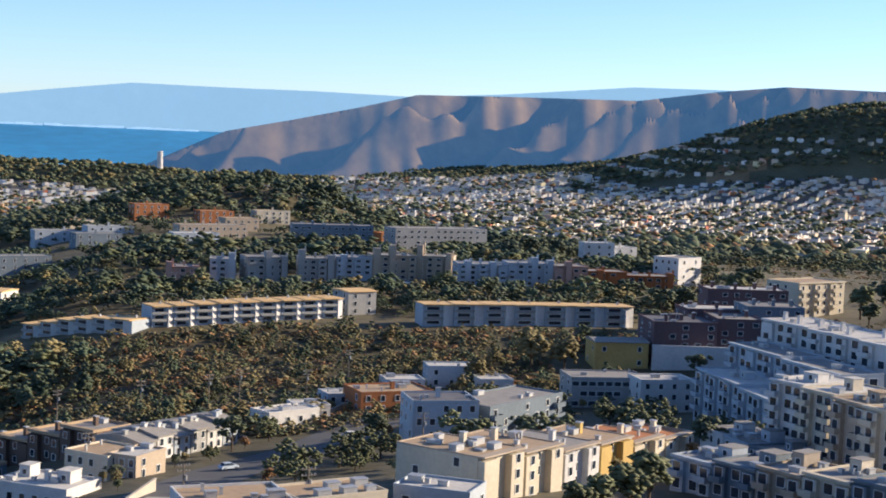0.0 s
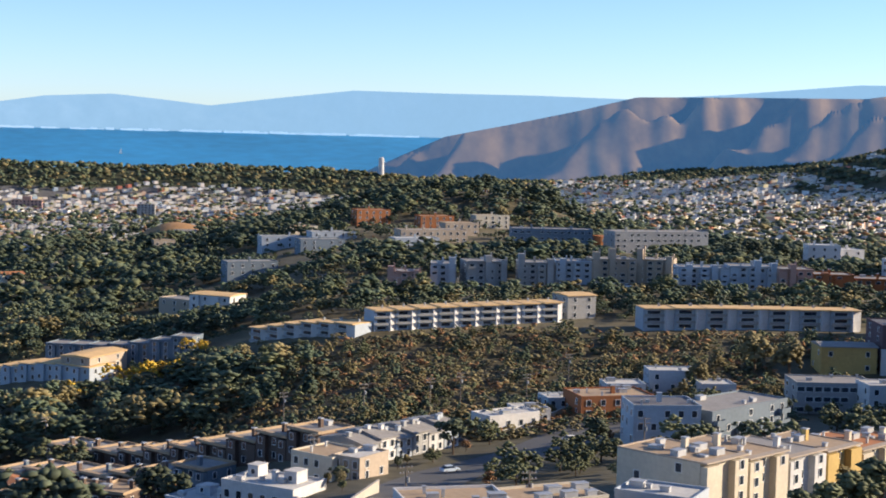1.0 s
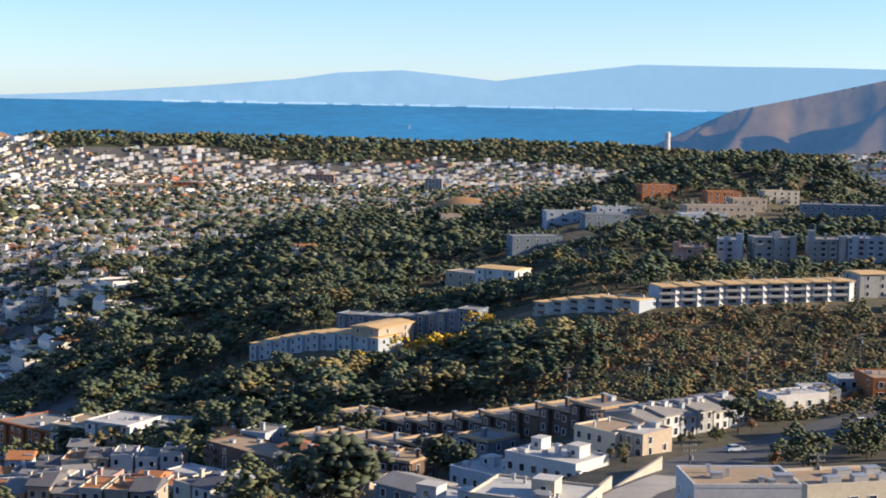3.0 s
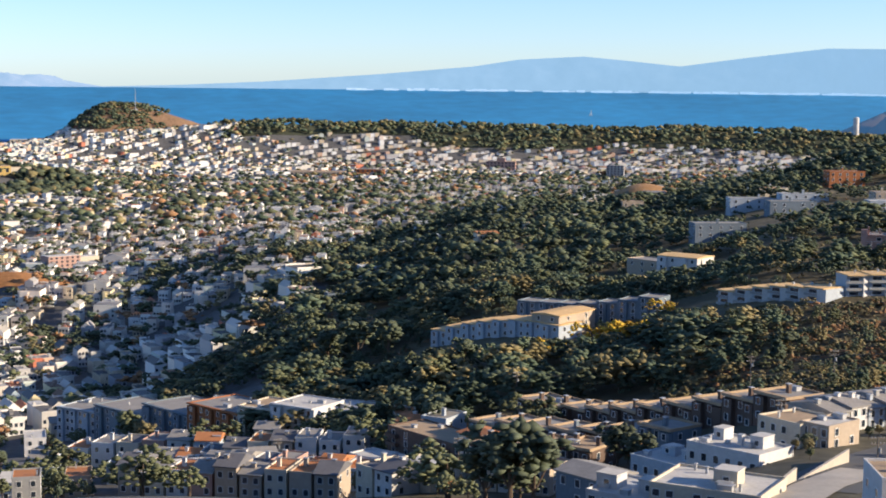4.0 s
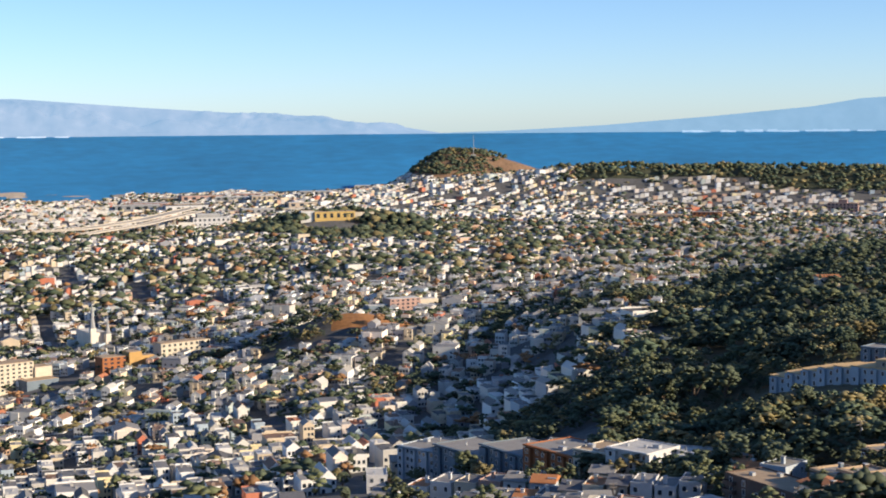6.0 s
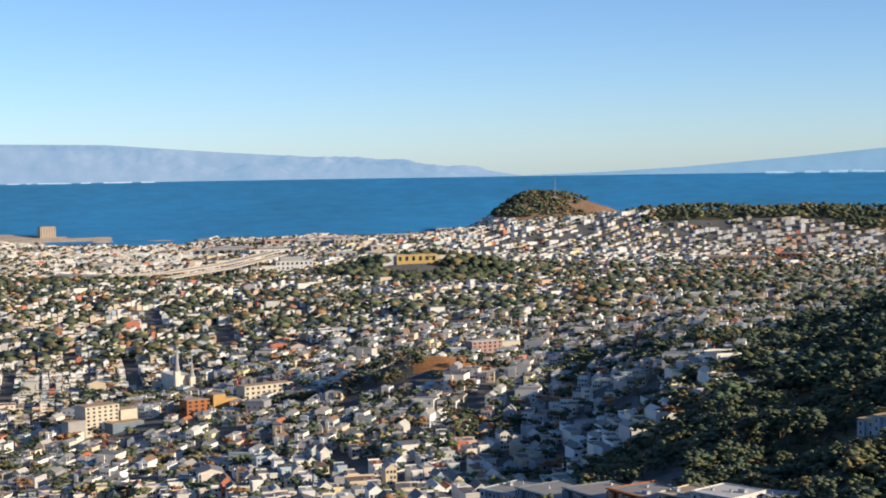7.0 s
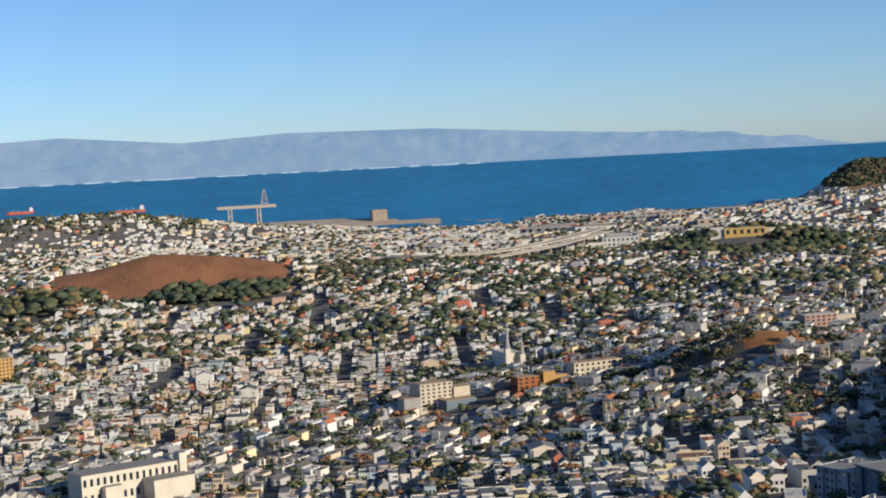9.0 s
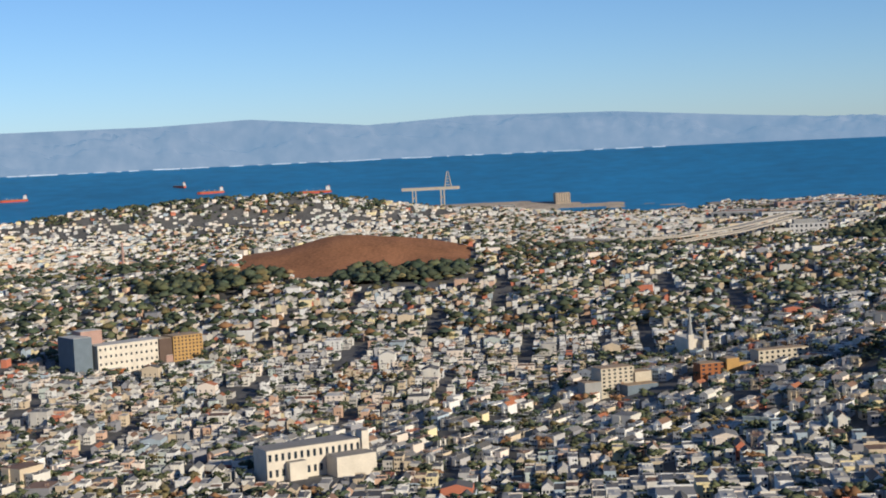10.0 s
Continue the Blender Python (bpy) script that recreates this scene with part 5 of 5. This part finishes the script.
# ---- standing trees about the near houses ----
KINDS = {"cypress": tree_kind("cypress", "cypress", "dark spreading cypress with a layered crown"), "pine": tree_kind("pine", "pine", "tall dark pine with a tapering crown"),
         "round": tree_kind("round", "round", "broad green tree with a rounded uneven crown"), "olive": tree_kind("round", "olive", "olive-green tree catching the low sun"),
         "gold": tree_kind("bush", "gold", "yellow-flowering bush on the slope"), "rust": tree_kind("round", "rust", "russet autumn tree among houses"), "bush": tree_kind("bush", "round", "low rounded green shrub by the houses")}
tr = random.Random(3)
NEAR_TREES = [("cypress", 18.9, 262, 15), ("cypress", 19.8, 266, 13), ("cypress", 18.0, 268, 12), ("round", 12.8, 470, 12), ("pine", 14.2, 486, 14), ("olive", 30.4, 292, 9), ("cypress", 32.0, 312, 10), ("cypress", 22.8, 362, 11), ("cypress", 23.6, 356, 9),
              ("round", 5.1, 536, 14), ("olive", 5.6, 520, 12), ("cypress", 16.1, 462, 12), ("pine", 17.1, 470, 11), ("bush", 18.4, 420, 4), ("bush", 19.2, 416, 4), ("round", 47.1, 250, 8), ("round", 48.2, 254, 9), ("round", 48.9, 262, 11),
              ("round", 46.4, 244, 7), ("cypress", 50.7, 352, 9), ("cypress", 51.3, 350, 7), ("cypress", 33.7, 366, 8.5), ("olive", 42.4, 472, 9), ("olive", 44.4, 498, 14), ("olive", 45.6, 492, 13), ("cypress", 38.9, 356, 8),
              ("cypress", 13.3, 630, 18), ("cypress", 14.4, 618, 17), ("cypress", 12.2, 640, 15), ("cypress", 15.9, 540, 14), ("cypress", 17.2, 545, 12), ("olive", 32.8, 276, 4), ("gold", 21.8, 560, 5), ("gold", 22.6, 556, 5.5), ("gold", 23.3, 552, 5), ("gold", 20.4, 548, 4),
              ("gold", 24.3, 585, 4), ("olive", 24.6, 530, 9), ("pine", 26.4, 470, 10), ("pine", 27.0, 474, 9), ("pine", 28.4, 468, 10), ("olive", 33.0, 392, 7), ("cypress", 46.6, 455, 8), ("olive", 47.7, 300, 5),
              ("cypress", 49.0, 600, 13), ("cypress", 49.8, 620, 12), ("round", 51.5, 690, 12), ("cypress", 52.2, 700, 13), ("round", 55.9, 640, 14), ("cypress", 56.8, 630, 15), ("round", 57.4, 620, 14), ("round", 56.2, 600, 10),
              ("cypress", 48.6, 560, 9), ("pine", 46.5, 760, 10), ("cypress", 44.2, 820, 14), ("cypress", 45.2, 830, 13), ("cypress", 43.4, 815, 12), ("pine", 48.8, 780, 15), ("cypress", 49.6, 800, 13), ("cypress", 41.2, 668, 9), ("cypress", 38.9, 640, 6),
              ("cypress", 35.4, 660, 7), ("cypress", 33.4, 655, 6), ("pine", 43.0, 640, 5), ("olive", 39.3, 610, 5), ("cypress", 50.4, 500, 8), ("pine", 36.4, 1080, 16), ("cypress", 37.0, 1090, 14), ("pine", 35.7, 1070, 15), ("olive", 35.2, 1010, 12), ("pine", 32.2, 1080, 13), ("cypress", 34.6, 1085, 13)]
for k in range(190):
    b = tr.uniform(-2, 57) if k < 120 else tr.uniform(-2.5, 20)
    d = tr.uniform(300, 470) if b > 16 else tr.uniform(370, 600)
    if not free_of(*(float(q) for q in place(b, d)), 1.0):
        continue
    NEAR_TREES.append((tr.choice(["cypress", "round", "olive", "pine", "bush", "bush", "bush", "rust", "bush"]), b, d, tr.uniform(3, 7.5) * (.6 if 28.5 < b < 41.5 else 1)))
for k in range(46):
    b, d = tr.uniform(29, 41.5), tr.uniform(296, 440)
    if free_of(*(float(q) for q in place(b, d)), 1.0):
        NEAR_TREES.append((tr.choice(["cypress", "olive", "bush", "bush", "rust"]), b, d, tr.uniform(2.2, 4.5)))
used = set()
rd = np.array([place(*(np.array(STREET[k]) * (1 - u) + np.array(STREET[k + 1]) * u)) for k in range(len(STREET) - 1) for u in (0, .25, .5, .75)])
for kind, b, d, h in NEAR_TREES:
    x, y = (float(q) for q in place(b, d))
    if min(np.hypot(rd[:, 0] - x, rd[:, 1] - y)) < 13:
        continue
    hh = h * (1.8 if kind in ("bush", "gold") else 1.0)
    m = pose(x, y, float(land(x, y)) - .2, 0, 0, tr.uniform(0, 360)) @ Matrix.Scale(hh, 4)
    if kind not in used:
        used.add(kind)
        KINDS[kind].matrix_basis = m
    else:
        ob = copy_thing(KINDS[kind], pose(0, 0, 0))
        ob.matrix_basis = m

# ---- landmarks in the city ----
def far_block(name, label, b, d, w, dep, h, wall, roof, bays, storeys, turn=0.0, extra=(), z=None, win=None):
    """A large block standing alone; extra: further boxes (x0, x1, y0, y1, height, material)."""
    e = standing(name, label, name.replace("_", " "), b, d, turn, z)
    part("wall", boxes("wall", [(-w / 2, w / 2, 0, dep, -8, h)], [M[wall]]), e)
    part("roof", boxes("roof", [(-w / 2 + .4, w / 2 - .4, .4, dep - .4, h, h + .3)], [M[roof]]), e)
    ww, wh = win or (w / bays * .45, h / storeys * .5)
    for s in range(storeys):
        for k in range(bays):
            part("window", window_mesh(ww, wh, wall), e, pose(-w / 2 + (k + .5) * w / bays, 0, (s + .3) * h / storeys))
        for k in range(max(1, round(dep / 8))):
            n = max(1, round(dep / 8))
            part("window", window_mesh(ww, wh, wall), e, pose(w / 2, (k + .5) * dep / n, (s + .3) * h / storeys, 0, 0, 90))
    for x0, x1, y0, y1, hh, mt in extra:
        part("wing", boxes("wing", [(x0, x1, y0, y1, -8, hh)], [M[mt]]), e)
        part("roof", boxes("roof", [(x0 + .3, x1 - .3, y0 + .3, y1 - .3, hh, hh + .25)], [M[roof]]), e)
    return e


far_block("school", "cream stone school with tall windows and a corner tower", -22.0, 1010, 66, 22, 20, "stone", "r_grey", 15, 2, 24, ((33, 38, -2, 6, 25, "stone"), (8, 36, -16, -.01, 13, "stone"), (-20, -8, -6, -.01, 12, "stone")), win=(2.0, 4.6))
far_block("hospital", "large white hospital block with rows of square windows", -28.3, 1665, 76, 26, 30, "stone", "r_white", 13, 4, 28, ((-62, -42, 4, 40, 40, "slate"), (-44, -20, 24, 44, 44, "pink"), (-34, -14, -12, -.01, 6, "rust"), (38.01, 60, -4, 14, 12, "pink")), win=(2.2, 2.6))
far_block("office_block", "gold brick office block", -26.3, 1690, 34, 26, 26, "gold", "r_tan", 8, 7, 26, ((-32, -17.01, 2, 24, 25, "brown"),))
far_block("apartment_block", "cream block with a sunlit end wall", -5.0, 1310, 46, 14, 12, "cream", "r_tan", 9, 3, 30)
far_block("apartment_block", "tan stepped apartment towers above the houses", -10.9, 1285, 30, 18, 22, "cream", "r_tan", 6, 7, 28, ((15.01, 30, -2, 14, 17, "cream"), (-30, -15.01, 0, 12, 12, "grey"), (0, 28, -16, -2.02, 9, "slate")))
far_block("apartment_block", "rust and ochre stepped apartment block", -7.5, 1285, 22, 14, 13, "rust", "r_tan", 4, 4, 26, ((11.01, 22, -3, 10, 16, "gold"), (22.02, 34, -1, 10, 12, "gold")))
far_block("apartment_block", "pink-cream apartment block over brown ground", 2.9, 1385, 30, 14, 13, "pink", "r_white", 6, 4, 28, ((15.01, 34, 2, 14, 11, "cream"), (-34, -15.01, 4, 14, 8, "slate")))
far_block("warehouse", "low yellow warehouse catching the sun", 0.4, 2790, 72, 40, 15, "yellow", "r_tan", 6, 1, 10, ((-60, -36.01, 4, 30, 17, "white"), (36.01, 70, 0, 30, 13, "cream")))
far_block("warehouse", "long white warehouse near the bay", -4.0, 3440, 80, 50, 20, "white", "r_white", 8, 2, 8, ((-30, 20, 10, 40, 28, "grey"),))
far_block("warehouse", "long tan shed across the valley", 11.8, 3420, 118, 40, 14, "tan", "r_tan", 12, 1, -6)
far_block("warehouse", "rust-coloured shed across the valley", 13.7, 3380, 60, 30, 16, "rust", "r_grey", 6, 2, -6)
far_block("apartment_block", "pink block on the far ridge", 18.4, 3830, 70, 30, 22, "pink", "r_tan", 8, 3, -6, ((-10, 10, 4, 20, 30, "pink"),))
far_block("apartment_block", "grey tower block beside the bare orange knoll", 22.5, 3330, 36, 20, 30, "grey", "r_grey", 5, 6, -6)
far_block("apartment_block", "tan block on the pier by the bay", -12.6, 6350, 60, 40, 44, "tan", "r_grey", 6, 8, 14, z=4)
for b, d, w, h, m in ((-19.4, 6200, 90, 22, "white"), (-18.4, 5900, 80, 16, "tan"), (-16.9, 6050, 70, 14, "grey"), (-15.6, 5900, 80, 14, "white"), (-14.6, 6200, 60, 10, "grey"), (-13.9, 5850, 50, 8, "cream"), (-17.7, 5600, 90, 16, "cream"), (-16.2, 6250, 50, 10, "white"), (-15.1, 6000, 45, 9, "tan")):
    far_block("warehouse", f"low {m} shed on the shipyard pier", b, d, w, 50, h, m, "r_grey", 7, 1, 12, z=4)
rg_ = random.Random(12)
for k in range(26):  # sheds of the flat quarter behind the shore
    b, d = rg_.uniform(-8.5, 1.5), rg_.uniform(4000, 5300)
    far_block("warehouse", "pale industrial shed in the flat bayside quarter", b, d, rg_.uniform(60, 130), 45, rg_.uniform(10, 18), rg_.choice(["white", "tan", "cream", "grey", "pink"]), rg_.choice(["r_white", "r_grey"]), 5, 1, rg_.uniform(-10, 14))

ch = standing("church", "pale stone church with two tall spires", "church", -8.0, 1440, 20)
part("nave", boxes("nave", [(-8, 8, 4, 40, -6, 15)], [M["stone"]]), ch)
for x, h, r in ((-7, 44, 2.6), (7, 31, 2.4)):
    part("tower", boxes("tower", [(x - r, x + r, -r, r, -6, h * .45)], [M["stone"]]), ch)
    v, f = tube([(x, 0, h * .45), (x, 0, h * .62), (x, 0, h)], (r * 1.1, r * .7, .08), 8)
    part("spire", mesh_of("spire", v, [f], None, [M["grey"]], warp=False), ch)

wt = standing("water_tower", "white cylindrical water tower on a wooded ridge", "water tower", 30.83, 4373, z=137)
v, f = tube([(0, 0, -10), (0, 0, 34), (0, 0, 36), (0, 0, 37.5)], (7.6, 7.6, 6, .3), 20)
part("tank", mesh_of("tank", v, [f], None, [M["white"]], warp=False, smooth=False), wt)
v, f = tube([(0, 0, 33.5), (0, 0, 34.2)], (8.0, 8.0), 20)
part("gallery", mesh_of("gallery", v, [f], None, [M["steel"]], warp=False), wt)
mast = standing("radio_mast", "thin radio mast on the wooded hill", "mast", 5.4, 5830)
v, f = tube([(0, 0, -4), (0, 0, 78)], (1.4, .7), 6)
part("mast", mesh_of("mast", v, [f], None, [M["steel"]], warp=False), mast)
part("hut", boxes("hut", [(-8, 8, -6, 4, -4, 7)], [M["white"]]), mast)
st = standing("smokestack", "slim brick smokestack among the houses", "smokestack", -28.4, 3300)
v, f = tube([(0, 0, -4), (0, 0, 62)], (3.2, 2.2), 10)
part("stack", mesh_of("stack", v, [f], None, [M["pink"]], warp=False), st)

# shipyard gantry crane
cr_ = standing("gantry_crane", "giant grey gantry crane with a lattice tower at the shipyard", "crane", -17.3, 6400, 2, z=4)
part("girder", boxes("girder", [(-122, 112, -8, 8, 76, 88)], [M["concrete"]]), cr_)
for x in (-72, 42):
    for y in (-9, 9):
        part("leg", boxes("leg", [(x - 9, x - 4, y - 3, y + 3, -4, 76), (x + 4, x + 9, y - 3, y + 3, -4, 76)], [M["concrete"]]), cr_)
    for z in (14, 44):
        part("brace", boxes("brace", [(x - 9, x + 9, -9, 9, z, z + 5)], [M["concrete"]]), cr_)
for sx in (-1, 1):
    for sy in (-1, 1):
        v, f = tube([(65 + sx * 13, sy * 9, 88), (65 + sx * 3, sy * 3, 150)], (2.6, 1.6), 4)
        part("tower_leg", mesh_of("tower_leg", v, [f], None, [M["concrete"]], warp=False), cr_)
for k in range(5):
    z, a = 94 + k * 12, 11 - k * 2
    part("tower_brace", boxes("tower_brace", [(65 - a, 65 + a, -a * .7, a * .7, z, z + 2.4)], [M["concrete"]]), cr_)

# ships at anchor
def ship(b, d, turn, length):
    e = standing("ship", "red-hulled cargo ship with a white deckhouse at anchor", "ship", b, d, turn, z=0, group="ships at anchor")
    L = length / 2
    plan = [(-L, -11), (L * .8, -13), (L, 0), (L * .8, 13), (-L, 11)]
    n = len(plan)
    for nm, z0, z1, mt in (("hull", -2, 9, "red"), ("upper_hull", 9, 15, "rust")):
        v = np.array([(x, y, z) for z in (z0, z1) for x, y in plan])
        f = np.array([[i, (i + 1) % n, n + (i + 1) % n, n + i] for i in range(n)])
        part(nm, mesh_of(nm, v, [f, np.array([[5, 6, 7, 8, 9]])], None, [M[mt]], warp=False), e)
    part("deckhouse", boxes("deckhouse", [(-L * .92, -L * .66, -11, 11, 15, 36)], [M["white"]]), e)
    part("bridge", boxes("bridge", [(-L * .84, -L * .68, -14, 14, 36.003, 41)], [M["white"]]), e)
    part("funnel", boxes("funnel", [(-L * .9, -L * .85, -3, 3, 36.003, 48)], [M["rust"]]), e)
    for u in (-.3, .1, .5):
        part("derrick", boxes("derrick", [(L * u - 1, L * u + 1, -1, 1, 15, 27)], [M["frame"]]), e)


for b, d, turn, ln in ((-32.0, 11200, 186, 190), (-26.3, 13100, 130, 150), (-25.2, 10740, 190, 180), (-21.5, 9600, 188, 200)):
    ship(b, d, turn, ln)
sb = standing("sailing_boat", "small white sailing boat on the bay", "boat", 21.6, 11500, z=0)
part("hull", boxes("hull", [(-14, 14, -4, 4, -1, 3)], [M["white"]]), sb)
part("sail", mesh_of("sail", np.array([(-10, 0, 4), (8, 0, 4), (4, .4, 44), (-10, .4, 4), (8, .4, 4)]), [np.array([[0, 1, 2], [4, 3, 2]])], None, [M["frame"]], warp=False), sb)

# raised motorway with its pillars
def motorway(line, width, z0):
    pts = np.array([place(b, d) for b, d in line])
    t = np.linspace(0, len(pts) - 1, 40)
    c = np.stack([np.interp(t, np.arange(len(pts)), pts[:, k]) for k in (0, 1)], -1)
    g = np.gradient(c, axis=0)
    nrm = np.stack([-g[:, 1], g[:, 0]], -1) / np.linalg.norm(g, axis=1)[:, None]
    z = land(c[:, 0], c[:, 1]) * 0 + z0
    v = np.concatenate([np.c_[c + nrm * s * width / 2, z + dz] for s, dz in ((-1, 0), (-1, 2.6), (-.96, 2.6), (-.96, 1.2), (.96, 1.2), (.96, 2.6), (1, 2.6), (1, 0))])
    n = len(c)
    f = np.array([[k * n + i, k * n + i + 1, ((k + 1) % 8) * n + i + 1, ((k + 1) % 8) * n + i] for k in range(8) for i in range(n - 1)])
    e = tagged(new("motorway_bridge"), "pale concrete motorway viaduct on pillars", "bridge")
    part("deck", mesh_of("deck", v, [f], None, [M["concrete"]]), e)
    for i in range(1, n, 3):
        x, y = c[i]
        zz = float(land(x, y))
        bx = np.array([(x + a, y + q, w) for w in (zz - 3, z0) for a, q in ((-2, -2), (2, -2), (2, 2), (-2, 2))])
        part("pillar", mesh_of("pillar", bx, [BOX_F], None, [M["concrete"]]), e)


motorway([(-12.5, 3050), (-10.6, 2960), (-8.6, 3010), (-6.5, 3250), (-4.6, 3700)], 30, 72)
motorway([(-10.0, 2760), (-9.3, 2830), (-8.2, 2960), (-6.3, 3180), (-4.4, 3620)], 22, 68)

# pale buildings along the far shores
def far_shore(label, b0, b1, d, n, seed, hi):
    rg2 = np.random.default_rng(seed)
    b = rg2.uniform(b0, b1, n)
    x, y = place(b, d + rg2.uniform(-300, 300, n))
    V_ = []
    for xx, yy in zip(x, y):
        w, h = rg2.uniform(40, 260), rg2.uniform(12, hi)
        a = math.atan2(xx, yy)
        ux, uy = math.cos(a) * w / 2, -math.sin(a) * w / 2
        V_.append([(xx - ux, yy - uy, -5), (xx + ux, yy + uy, -5), (xx + ux * 1.0, yy + uy + 60, -5), (xx - ux, yy - uy + 60, -5),
                   (xx - ux, yy - uy, h), (xx + ux, yy + uy, h), (xx + ux, yy + uy + 60, h), (xx - ux, yy - uy + 60, h)])
    v = np.array(V_).reshape(-1, 3)
    f = (BOX_F[None] + 8 * np.arange(n)[:, None, None]).reshape(-1, 4)
    tagged(new("shore_buildings", mesh_of("shore_buildings", v, [f], None, [SHORE_HAZE])), label, "buildings", kind="stuff")


# distance haze over these pale buildings is added as glow
SHORE_HAZE = haze_glow_material("far_shore_pale_haze", (0.3, 0.29, 0.28), (0.2, 0.3, 0.4))
far_shore("tiny pale buildings along the far shore", 13, 32, 29600, 120, 61, 44)
far_shore("tiny pale buildings along the hazy far shore", -34, -8, 29600, 70, 62, 20)
